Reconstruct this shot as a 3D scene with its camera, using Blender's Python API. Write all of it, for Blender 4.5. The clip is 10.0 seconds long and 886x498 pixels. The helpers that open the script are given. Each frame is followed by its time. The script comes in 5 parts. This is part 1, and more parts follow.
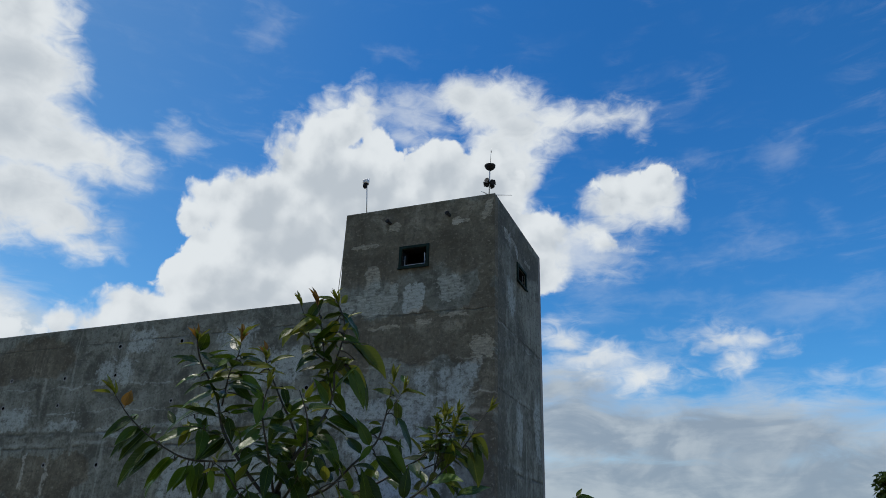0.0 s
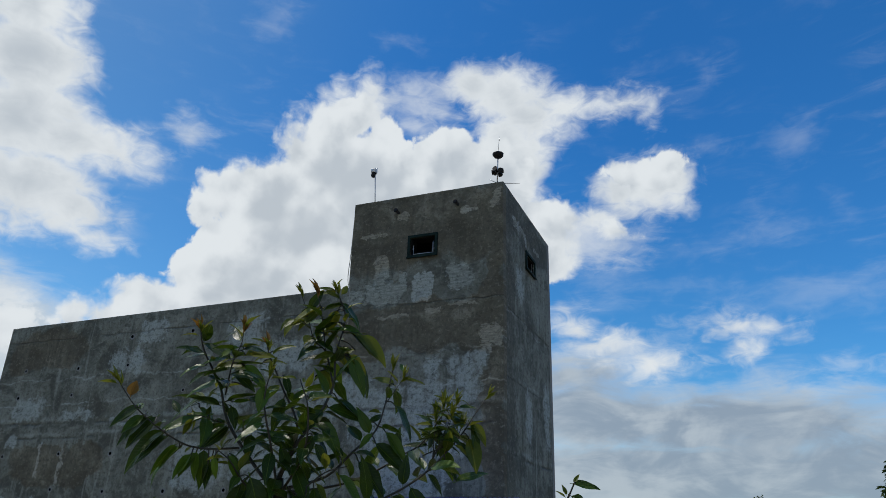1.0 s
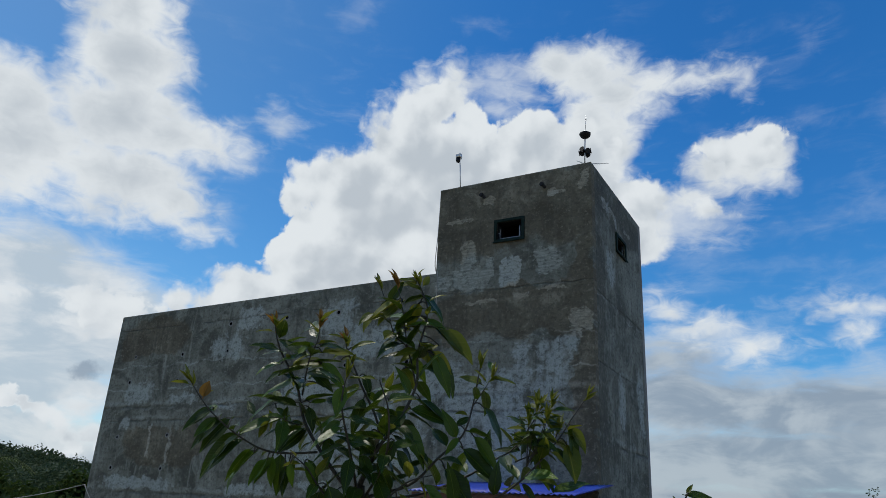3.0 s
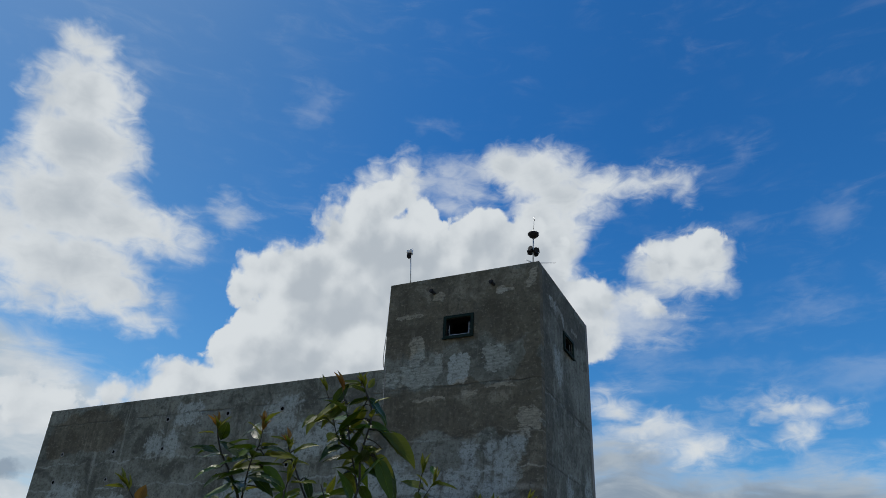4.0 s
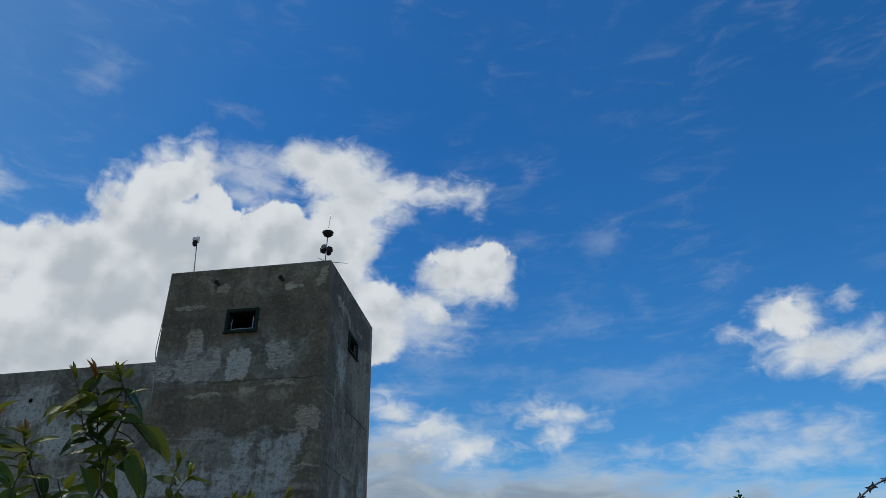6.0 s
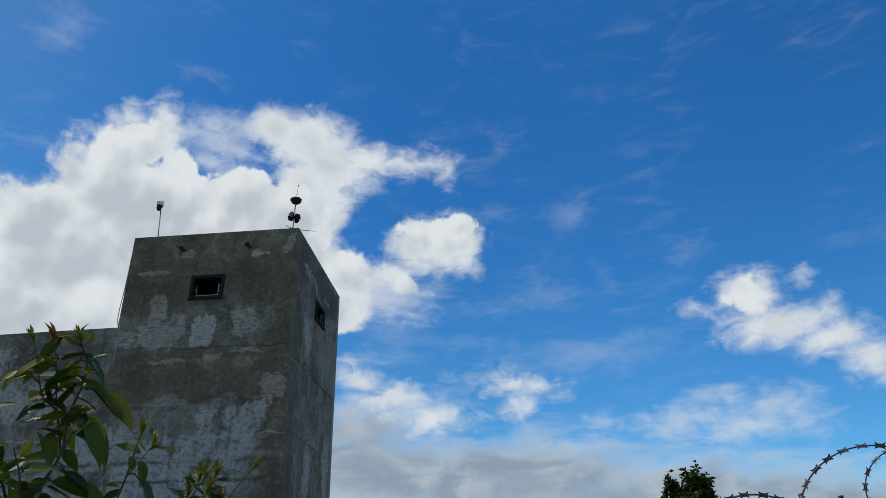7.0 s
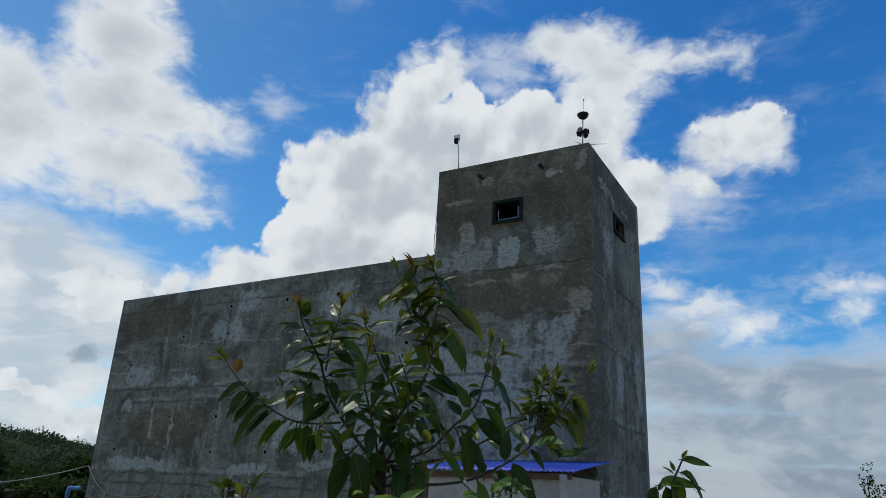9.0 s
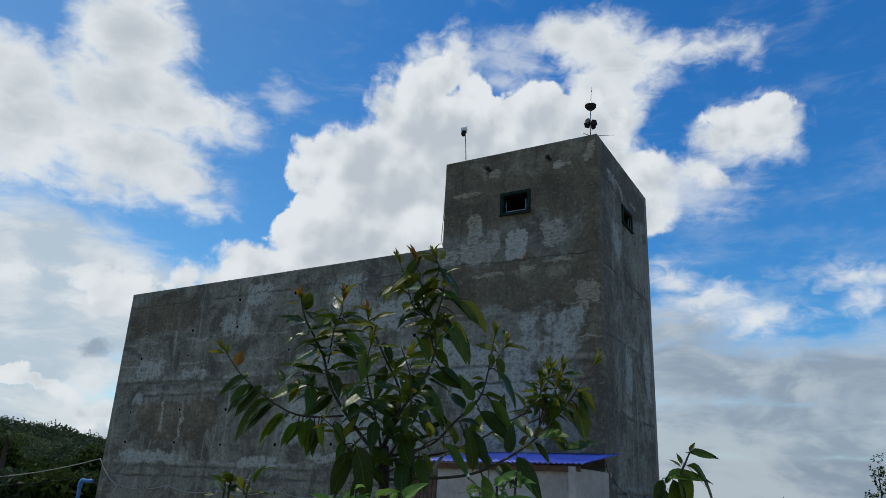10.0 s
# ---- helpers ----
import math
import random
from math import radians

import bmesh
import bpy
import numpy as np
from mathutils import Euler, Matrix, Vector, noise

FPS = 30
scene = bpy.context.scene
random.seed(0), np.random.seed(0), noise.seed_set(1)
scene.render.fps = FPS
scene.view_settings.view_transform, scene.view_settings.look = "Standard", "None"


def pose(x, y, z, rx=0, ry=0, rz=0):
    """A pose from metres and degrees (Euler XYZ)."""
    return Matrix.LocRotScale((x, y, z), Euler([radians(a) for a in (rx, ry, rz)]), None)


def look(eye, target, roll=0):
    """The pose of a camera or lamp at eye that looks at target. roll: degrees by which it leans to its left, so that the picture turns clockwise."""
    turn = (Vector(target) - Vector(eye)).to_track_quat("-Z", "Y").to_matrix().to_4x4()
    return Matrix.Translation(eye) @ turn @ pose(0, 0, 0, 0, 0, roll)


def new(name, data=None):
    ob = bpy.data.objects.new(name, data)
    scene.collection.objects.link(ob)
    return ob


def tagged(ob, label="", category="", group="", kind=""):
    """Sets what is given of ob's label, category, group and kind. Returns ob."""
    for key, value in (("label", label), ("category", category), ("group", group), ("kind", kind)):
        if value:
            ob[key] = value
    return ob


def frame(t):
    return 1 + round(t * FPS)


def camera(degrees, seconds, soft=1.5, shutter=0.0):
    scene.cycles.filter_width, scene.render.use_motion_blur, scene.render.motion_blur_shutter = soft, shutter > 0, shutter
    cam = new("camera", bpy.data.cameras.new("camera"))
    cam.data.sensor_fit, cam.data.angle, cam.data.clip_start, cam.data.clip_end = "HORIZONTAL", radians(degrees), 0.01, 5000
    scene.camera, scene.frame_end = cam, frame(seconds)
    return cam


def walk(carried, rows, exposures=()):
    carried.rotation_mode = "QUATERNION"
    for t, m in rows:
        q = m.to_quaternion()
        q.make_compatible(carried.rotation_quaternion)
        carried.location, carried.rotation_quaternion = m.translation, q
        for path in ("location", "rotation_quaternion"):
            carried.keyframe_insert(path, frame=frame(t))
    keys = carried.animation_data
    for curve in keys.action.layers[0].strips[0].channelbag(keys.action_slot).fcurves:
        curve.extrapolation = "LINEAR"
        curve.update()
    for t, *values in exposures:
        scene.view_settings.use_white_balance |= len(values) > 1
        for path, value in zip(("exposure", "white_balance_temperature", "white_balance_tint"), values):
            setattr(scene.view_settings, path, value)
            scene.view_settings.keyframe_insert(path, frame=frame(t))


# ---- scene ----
cam = camera(63.0, 10.0, soft=0.9)
PATH = [
    (0, (4.292, -13.421, 1.705), (3.598, -11.721, 2.498), 1.9),
    (0.5, (4.301, -13.42, 1.706), (3.593, -11.712, 2.469), 1.7),
    (1, (4.318, -13.432, 1.702), (3.596, -11.73, 2.465), 1.8),
    (1.5, (4.316, -13.431, 1.701), (3.508, -11.761, 2.445), 2.5),
    (2, (4.316, -13.41, 1.708), (3.438, -11.767, 2.436), 2.7),
    (3.5, (4.257, -13.322, 1.757), (3.307, -11.714, 2.472), 3.5),
    (4, (4.298, -13.373, 1.745), (3.517, -11.801, 2.703), 2.9),
    (4.5, (4.304, -13.37, 1.748), (3.704, -11.739, 2.739), 1.3),
    (5, (4.313, -13.383, 1.736), (3.859, -11.705, 2.727), 0.5),
    (5.5, (4.324, -13.39, 1.732), (3.989, -11.676, 2.707), -0.5),
    (7, (4.306, -13.352, 1.745), (4.145, -11.569, 2.638), -1.1),
    (7.5, (4.29, -13.355, 1.743), (3.912, -11.561, 2.544), -0.3),
    (8, (4.291, -13.4, 1.733), (3.522, -11.715, 2.486), 2.9),
    (8.5, (4.291, -13.404, 1.727), (3.365, -11.769, 2.412), 3.1),
    (9, (4.29, -13.416, 1.723), (3.346, -11.783, 2.388), 2.8),
    (9.5, (4.287, -13.396, 1.729), (3.327, -11.769, 2.384), 2.8),
    (10, (4.29, -13.399, 1.726), (3.324, -11.771, 2.371), 2.7),
]
walk(cam, [(t, look(eye, target, roll)) for t, eye, target, roll in PATH],
     exposures=[(0, 0.0), (2.0, 0.0), (3.5, -0.02), (4.0, -0.15), (4.5, -0.22), (5.5, -0.19), (7.0, -0.05), (7.5, 0.0), (10.0, 0.0)])

# ---- world, sun ----
SUN_AZ, SUN_EL = -84.0, 62.0      # degrees clockwise from +y, and above the horizon
world = bpy.data.worlds.new("sky")
scene.world = world
world.use_nodes = True
W = world.node_tree
W.nodes.clear()


def node(tree, kind, inputs=()):
    n = tree.nodes.new(kind)
    for key, value in dict(inputs).items():
        if isinstance(value, bpy.types.NodeSocket):
            tree.links.new(value, n.inputs[key])
        else:
            n.inputs[key].default_value = value
    return n


def maths(tree, op, a, b=0.0, c=0.0, clamp=False):
    n = node(tree, "ShaderNodeMath", {0: a, 1: b, 2: c})
    n.operation, n.use_clamp = op, clamp
    return n.outputs[0]


def vmath(tree, op, a, b=(0, 0, 0), c=(0, 0, 0)):
    n = node(tree, "ShaderNodeVectorMath", {0: a, 1: b})
    n.operation = op
    if op == "MULTIPLY_ADD":
        if isinstance(c, bpy.types.NodeSocket):
            tree.links.new(c, n.inputs[2])
        else:
            n.inputs[2].default_value = c
    return n.outputs["Value"] if op in ("DOT_PRODUCT", "LENGTH") else n.outputs[0]


def fbm(tree, at, scale, detail=6.0, rough=0.55, distortion=0.0):
    return node(tree, "ShaderNodeTexNoise", {"Vector": at, "Scale": scale, "Detail": detail, "Roughness": rough,
                                             "Distortion": distortion}).outputs["Fac"]


def ramp(tree, value, low, high, a=0.0, b=1.0, smooth=True):
    n = node(tree, "ShaderNodeMapRange", {"Value": value, "From Min": low, "From Max": high, "To Min": a, "To Max": b})
    n.interpolation_type = "SMOOTHSTEP" if smooth else "LINEAR"
    return n.outputs["Result"]


def blend(tree, fac, a, b, mode="MIX"):
    n = node(tree, "ShaderNodeMix")
    n.data_type, n.blend_type = "RGBA", mode
    for socket, value in ((n.inputs[0], fac), (n.inputs[6], a), (n.inputs[7], b)):
        if isinstance(value, bpy.types.NodeSocket):
            tree.links.new(value, socket)
        else:
            socket.default_value = value if not isinstance(value, tuple) or len(value) == 4 else (*value, 1)
    return n.outputs[2]


class Field:
    """A field of ellipses (or boxes, when square) in the plane: 1 at a centre, 0 on an outline, less outside."""

    def __init__(self, tree, at, square=False):
        self.tree, self.at, self.square, self.least = tree, at, square, None

    def add(self, u, v, ru, rv):
        d = vmath(self.tree, "MULTIPLY_ADD", self.at, (1 / ru, 1 / rv, 0), (-u / ru, -v / rv, 0))
        if self.square:
            d = vmath(self.tree, "MULTIPLY", d, d)
        d = vmath(self.tree, "DOT_PRODUCT", d, d)
        self.least = d if self.least is None else maths(self.tree, "MINIMUM", self.least, d)

    def value(self, floor=-2.0):
        return maths(self.tree, "MAXIMUM", maths(self.tree, "SUBTRACT", 1.0, self.least), floor)


way = node(W, "ShaderNodeTexCoord").outputs["Generated"]
xyz = node(W, "ShaderNodeSeparateXYZ", {0: way}).outputs
azimuth = maths(W, "MULTIPLY", maths(W, "ARCTAN2", xyz[0], xyz[1]), 57.2958)
# the cloud field goes round the whole sky, folded every 110 degrees
azimuth = maths(W, "SUBTRACT", maths(W, "PINGPONG", maths(W, "ADD", azimuth, 440 + 80.0), 110.0), 80.0)
height = maths(W, "MULTIPLY", maths(W, "ARCSINE", xyz[2]), 57.2958)
flat = node(W, "ShaderNodeCombineXYZ", {0: maths(W, "SUBTRACT", azimuth, 0.2), 1: maths(W, "ADD", height, 0.22)}).outputs[0]
wobble = node(W, "ShaderNodeTexNoise", {"Vector": flat, "Scale": 0.26, "Detail": 3.0, "Roughness": 0.5}).outputs["Color"]
bent = vmath(W, "MULTIPLY_ADD", vmath(W, "SUBTRACT", wobble, (0.5, 0.5, 0.5)), (2.6, 2.2, 0), flat)


class Heaps:
    """Ellipses in degrees of the sky: how far a direction lies inside the nearest outline, in degrees."""

    def __init__(self, tree, at):
        self.tree, self.at, self.most = tree, at, None

    def add(self, u, v, ru, rv):
        d = vmath(self.tree, "LENGTH", vmath(self.tree, "MULTIPLY_ADD", self.at, (1 / ru, 1 / rv, 0), (-u / ru, -v / rv, 0)))
        r = min(ru * 0.85, rv)
        d = maths(self.tree, "MULTIPLY_ADD", d, -r, r)
        if self.most is None:
            self.most = d
        else:
            n = node(self.tree, "ShaderNodeMath", {0: self.most, 1: d, 2: 0.45})
            n.operation = "SMOOTH_MAX"
            self.most = n.outputs[0]


hard, soft, puffs, wisps, veils = Heaps(W, bent), Heaps(W, bent), Heaps(W, bent), Heaps(W, bent), Heaps(W, bent)
# tall soft cloud
soft.add(-66.6, 27.0, 4.0, 2.7)
soft.add(-63.6, 23.7, 4.8, 3.2)
soft.add(-60.4, 37.8, 2.5, 1.5)
soft.add(-59.2, 34.9, 4.4, 2.9)
soft.add(-58.2, 31.5, 5.0, 3.4)
soft.add(-57.8, 27.4, 6.2, 3.4)
soft.add(-54.0, 26.8, 6.3, 2.4)
soft.add(-56.8, 23.1, 6.6, 3.0)
soft.add(-53.0, 21.8, 4.1, 1.9)
soft.add(-50.7, 20.1, 2.2, 1.0)
soft.add(-58.1, 20.5, 4.2, 1.3)
soft.add(-65.1, 26.0, 3.5, 3.1)
soft.add(-68.0, 23.7, 4.0, 3.7)
soft.add(-63.8, 21.7, 4.0, 2.4)
# tall soft cloud, its ragged right flank
wisps.add(-55.7, 38.0, 2.6, 1.5)
wisps.add(-49.0, 26.9, 3.0, 2.5)
wisps.add(-62.8, 37.9, 1.9, 0.7)
wisps.add(-48.8, 20.9, 1.6, 2.4)
wisps.add(-67.7, 35.8, 2.0, 0.9)
# great heap with hard lobes
hard.add(-41.2, 25.8, 2.5, 2.2)
hard.add(-43.4, 23.5, 1.7, 1.8)
hard.add(-41.7, 21.9, 2.9, 2.1)
hard.add(-35.9, 28.8, 2.9, 3.0)
hard.add(-33.9, 31.1, 3.7, 2.6)
hard.add(-29.0, 30.9, 2.3, 2.3)
hard.add(-31.7, 32.5, 3.1, 1.8)
hard.add(-35.3, 24.2, 8.5, 5.0)
hard.add(-30.6, 26.8, 9.8, 4.9)
hard.add(-23.2, 28.6, 4.3, 3.8)
hard.add(-19.4, 28.4, 4.4, 3.7)
hard.add(-20.6, 23.2, 10.4, 4.8)
hard.add(-12.5, 24.8, 2.9, 1.1)
hard.add(-8.9, 23.7, 1.8, 0.8)
# great heap, soft shoulder and thin tail
soft.add(-30.5, 34.3, 1.6, 1.8)
soft.add(-17.599999999999998, 26.7, 3.2, 4.0)
soft.add(-16.3, 29.8, 2.5, 2.6)
soft.add(-31.8, 33.4, 3.2, 1.6)
soft.add(-33.6, 32.6, 2.9, 1.1)
puffs.add(-11.5, 23.0, 5.5, 2.0)
puffs.add(-15.0, 22.2, 3.2, 2.2)
# base of the heap
hard.add(-32.8, 19.1, 4.6, 3.0)
hard.add(-39.6, 18.9, 6.2, 3.9)
hard.add(-45.2, 16.3, 3.9, 2.4)
hard.add(-48.4, 15.1, 2.1, 1.4)
hard.add(-51.2, 14.5, 2.2, 1.4)
hard.add(-55.8, 13.7, 3.7, 1.6)
hard.add(-43.1, 18.5, 1.7, 1.4)
# arm of the heap
soft.add(-20.6, 35.3, 2.6, 2.0)
soft.add(-17.7, 34.7, 4.8, 2.3)
soft.add(-15.4, 33.0, 4.4, 2.3)
soft.add(-12.8, 33.6, 3.3, 1.5)
soft.add(-9.5, 33.5, 3.1, 1.0)
soft.add(-6.8, 33.0, 2.6, 0.8)
soft.add(-4.8, 32.6, 0.8, 1.0)
soft.add(-17.3, 31.3, 4.1, 2.7)
# link between heap and arm
puffs.add(-26.0, 33.9, 4.0, 1.5)
puffs.add(-23.3, 34.7, 3.2, 1.2)
puffs.add(-25.9, 32.0, 3.1, 1.2)
# single ball
hard.add(-5.9, 27.5, 3.0, 1.9)
hard.add(-7.7, 28.4, 1.7, 1.0)
hard.add(-4.2, 28.3, 2.0, 1.2)
# single ball, its soft side
soft.add(-5.6, 27.0, 4.0, 2.5)
soft.add(-3.5, 26.7, 2.1, 2.4)
soft.add(-7.9, 26.6, 2.6, 1.9)
soft.add(-10.2, 24.6, 2.3, 1.3)
# small puffs
puffs.add(-45.2, 29.3, 1.7, 1.3)
puffs.add(-46.1, 30.5, 0.7, 0.4)
wisps.add(-1.1, 29.4, 1.3, 0.6)
# small wisps
wisps.add(-40.1, 38.8, 2.4, 1.9)
wisps.add(-39.3, 30.9, 1.0, 0.3)
wisps.add(-28.2, 38.1, 1.6, 0.5)
wisps.add(-10.9, 22.1, 3.6, 1.5)
wisps.add(-4.7, 19.4, 2.9, 0.7)
wisps.add(3.1, 22.5, 3.4, 1.2)
wisps.add(7.4, 30.2, 1.1, 0.6)
wisps.add(0.2, 34.6, 1.0, 1.0)
# cloud over the fence
hard.add(19.0, 21.7, 1.9, 1.2)
hard.add(19.8, 20.4, 2.4, 1.4)
hard.add(17.7, 20.9, 1.6, 1.0)
# cloud over the fence, soft parts
soft.add(15.2, 20.4, 1.9, 0.7)
soft.add(19.3, 20.9, 2.8, 1.9)
soft.add(21.0, 18.4, 4.2, 1.7)
soft.add(24.2, 16.8, 2.8, 1.4)
soft.add(26.0, 14.9, 2.0, 1.5)
soft.add(22.6, 21.3, 0.9, 0.7)
# low puffs
soft.add(-12.3, 16.4, 1.7, 0.8)
soft.add(-9.8, 15.0, 3.2, 1.1)
soft.add(-6.5, 13.7, 3.1, 1.0)
soft.add(-0.1, 15.6, 2.1, 0.9)
soft.add(1.9, 15.6, 2.0, 0.8)
soft.add(0.3, 14.2, 1.3, 0.9)
# low puffs, thin parts
puffs.add(-12.8, 16.7, 2.3, 1.1)
puffs.add(-2.2, 16.6, 1.8, 0.5)
puffs.add(3.8, 11.4, 1.2, 0.5)
puffs.add(11.9, 12.3, 5.6, 1.1)
puffs.add(16.6, 11.5, 4.5, 1.1)
puffs.add(15.6, 13.9, 1.8, 0.8)
puffs.add(20.0, 12.7, 2.6, 1.1)
puffs.add(-8.7, 14.3, 5.0, 1.5)
# thin streaks
wisps.add(0.7, 22.2, 6.0, 0.9)
wisps.add(8.4, 23.9, 1.1, 1.3)
wisps.add(-4.2, 19.1, 2.8, 0.6)
wisps.add(-9.8, 20.2, 2.8, 1.3)
wisps.add(-9.9, 18.2, 2.8, 0.9)
wisps.add(4.1, 13.4, 3.3, 0.3)
wisps.add(4.0, 12.5, 2.9, 0.3)
wisps.add(15.0, 24.6, 1.6, 0.7)
wisps.add(12.2, 15.6, 1.8, 0.3)
wisps.add(5.7, 28.8, 2.3, 1.7)
wisps.add(-1.0, 29.5, 2.0, 0.6)
wisps.add(15.2, 9.4, 4.6, 0.5)
wisps.add(6.0, 17.9, 8.5, 1.7)
# grey veils near the horizon
veils.add(-10.5, 9.7, 8.7, 2.5)
veils.add(-0.6, 8.9, 10.8, 2.5)
veils.add(11.2, 7.3, 11.0, 2.0)
veils.add(19.5, 6.1, 7.8, 1.7)
veils.add(-5.0, 5.5, 27.3, 2.8)
veils.add(9.0, 5.1, 25.0, 2.3)
veils.add(-13.1, 12.7, 3.1, 1.5)
# grey veils beyond the far end
veils.add(-62.3, 16.1, 5.1, 2.3)
veils.add(-59.2, 15.1, 4.7, 2.0)
veils.add(-58.8, 11.2, 8.5, 3.9)
veils.add(-60.0, 7.9, 7.4, 2.6)
veils.add(-54.7, 13.4, 3.4, 2.4)
veils.add(-66.6, 11.5, 6.0, 6.7)
veils.add(-59.1, 3.5, 8.7, 2.6)
# heaps in the haze
soft.add(-61.9, 13.9, 2.0, 1.0)
soft.add(-57.8, 13.8, 3.6, 0.9)
soft.add(-55.0, 15.0, 2.3, 1.0)
soft.add(-56.0, 12.2, 3.0, 0.9)
soft.add(-55.8, 6.8, 1.4, 0.8)
# small heaps low in the haze
hard.add(-60.3, 6.0, 2.5, 1.0)
hard.add(-57.4, 5.7, 2.1, 0.8)
hard.add(-54.3, 4.4, 2.5, 1.3)
hard.add(-56.2, 4.6, 1.8, 0.8)
hard.add(-61.4, 6.8, 1.3, 0.7)


def lobes(at, scale):
    """Rounded lobes with creases between them, from -0.5 to 0.5."""
    v = node(W, "ShaderNodeTexVoronoi", {"Vector": at, "Scale": scale})
    v.voronoi_dimensions, v.feature = "2D", "SMOOTH_F1"
    v.inputs["Smoothness"].default_value = 0.35
    return maths(W, "SUBTRACT", 0.45, v.outputs["Distance"])


def billow(at, sizes):
    """The swelling of a heap at several sizes, in degrees."""
    loose = vmath(W, "MULTIPLY_ADD", vmath(W, "SUBTRACT", node(W, "ShaderNodeTexNoise", {"Vector": at, "Scale": 0.7, "Detail": 4.0}).outputs["Color"],
                                           (0.5, 0.5, 0.5)), (1.6, 1.6, 0), at)
    total = maths(W, "MULTIPLY", lobes(loose, 0.28), 1.5)
    for scale, weight in sizes:
        total = maths(W, "MULTIPLY_ADD", lobes(loose, scale), weight, total)
    return total


swell = billow(flat, ((0.62, 0.75), (1.35, 0.42), (3.0, 0.20)))
round_swell, swell_lit = billow(flat, ((0.62, 0.5),)), billow(vmath(W, "ADD", flat, (-0.7, 0.9, 0)), ((0.62, 0.5),))
grain = fbm(W, flat, 0.9, 7.0, 0.6)
broad = fbm(W, flat, 0.11, 4.0, 0.5)
streak = fbm(W, vmath(W, "MULTIPLY", flat, (0.42, 1.5, 1)), 0.42, 8.0, 0.62, 0.6)
feather = fbm(W, vmath(W, "MULTIPLY", flat, (0.7, 1.3, 1)), 0.75, 6.0, 0.56, 0.8)
westward = ramp(W, azimuth, -22.0, -60.0)

hard_in = maths(W, "MULTIPLY_ADD", swell, 0.85, maths(W, "MULTIPLY_ADD", maths(W, "SUBTRACT", grain, 0.5), 0.7, maths(W, "SUBTRACT", hard.most, 0.20)))
dense = ramp(W, maths(W, "DIVIDE", hard_in, ramp(W, broad, 0.38, 0.64, 0.36, 1.15)), -0.25, 0.75)
soft_in = maths(W, "MULTIPLY_ADD", maths(W, "SUBTRACT", feather, 0.5), 2.0, maths(W, "MULTIPLY_ADD", swell, 0.40, maths(W, "SUBTRACT", soft.most, 0.12)))
mild = ramp(W, soft_in, -0.7, 1.3)
puff_in = maths(W, "MULTIPLY_ADD", maths(W, "SUBTRACT", maths(W, "ADD", maths(W, "MULTIPLY", streak, 0.5), maths(W, "MULTIPLY", feather, 0.5)), 0.5), 4.5, puffs.most)
thin = maths(W, "MULTIPLY", ramp(W, puff_in, -0.8, 1.7), 0.62)
wisp_in = maths(W, "MULTIPLY_ADD", maths(W, "SUBTRACT", maths(W, "ADD", maths(W, "MULTIPLY", streak, 0.6), maths(W, "MULTIPLY", feather, 0.4)), 0.5), 5.5, wisps.most)
wisp = maths(W, "MULTIPLY", ramp(W, wisp_in, -0.6, 2.4), 0.19)
veil_in = maths(W, "MULTIPLY_ADD", maths(W, "SUBTRACT", streak, 0.5), 3.6, veils.most)
veil = maths(W, "MAXIMUM", maths(W, "MULTIPLY", ramp(W, veil_in, -1.6, 1.3), 0.95), ramp(W, maths(W, "MULTIPLY_ADD", streak, -3.0, height), 4.5, 1.5))
haze = maths(W, "MULTIPLY", ramp(W, streak, 0.46, 0.80), ramp(W, broad, 0.40, 0.66, 0.0, 0.12))


def over(a, b):
    """Two covers laid over one another."""
    return maths(W, "SUBTRACT", maths(W, "ADD", a, b), maths(W, "MULTIPLY", a, b))


body = over(dense, mild)
cover = over(over(body, thin), over(maths(W, "MAXIMUM", veil, wisp), haze))

# lit from the upper left; hollows and thick parts are greyer
relief = maths(W, "SUBTRACT", round_swell, swell_lit)
thick = ramp(W, maths(W, "MAXIMUM", hard_in, soft_in), 0.2, 3.6)
relief = maths(W, "MULTIPLY_ADD", maths(W, "SUBTRACT", fbm(W, flat, 0.20, 4.0, 0.45), 0.5), 0.8, maths(W, "MULTIPLY", relief, ramp(W, dense, 0.3, 1.0, 0.06, 0.38)))
relief = maths(W, "MULTIPLY_ADD", thick, -0.36, relief)
tone = ramp(W, relief, -0.52, 0.14)
cloud = blend(W, tone, (0.49, 0.545, 0.60), (0.745, 0.79, 0.82))
veil_tone = maths(W, "MULTIPLY_ADD", streak, 0.35, maths(W, "MULTIPLY_ADD", broad, 0.5, maths(W, "MULTIPLY", fbm(W, vmath(W, "MULTIPLY", flat, (0.6, 1.1, 1)), 0.22, 6.0, 0.55, 0.8), 0.8)))
veil_light = blend(W, westward, (0.42, 0.485, 0.545), (0.64, 0.69, 0.73))
veil_cloud = blend(W, ramp(W, veil_tone, 0.74, 0.95), blend(W, westward, (0.25, 0.32, 0.405), (0.46, 0.55, 0.63)), veil_light)
cloud = blend(W, maths(W, "MULTIPLY", veil, ramp(W, body, 0.0, 0.7, 1.0, 0.0)), cloud, veil_cloud)
# one small darker cloud in the haze
scud = Field(W, bent)
scud.add(-56.2, 9.2, 1.4, 0.85)
cloud = blend(W, ramp(W, maths(W, "MULTIPLY_ADD", maths(W, "SUBTRACT", grain, 0.5), 2.2, scud.value()), -0.1, 0.9, 0.0, 0.75), cloud, (0.25, 0.31, 0.39))

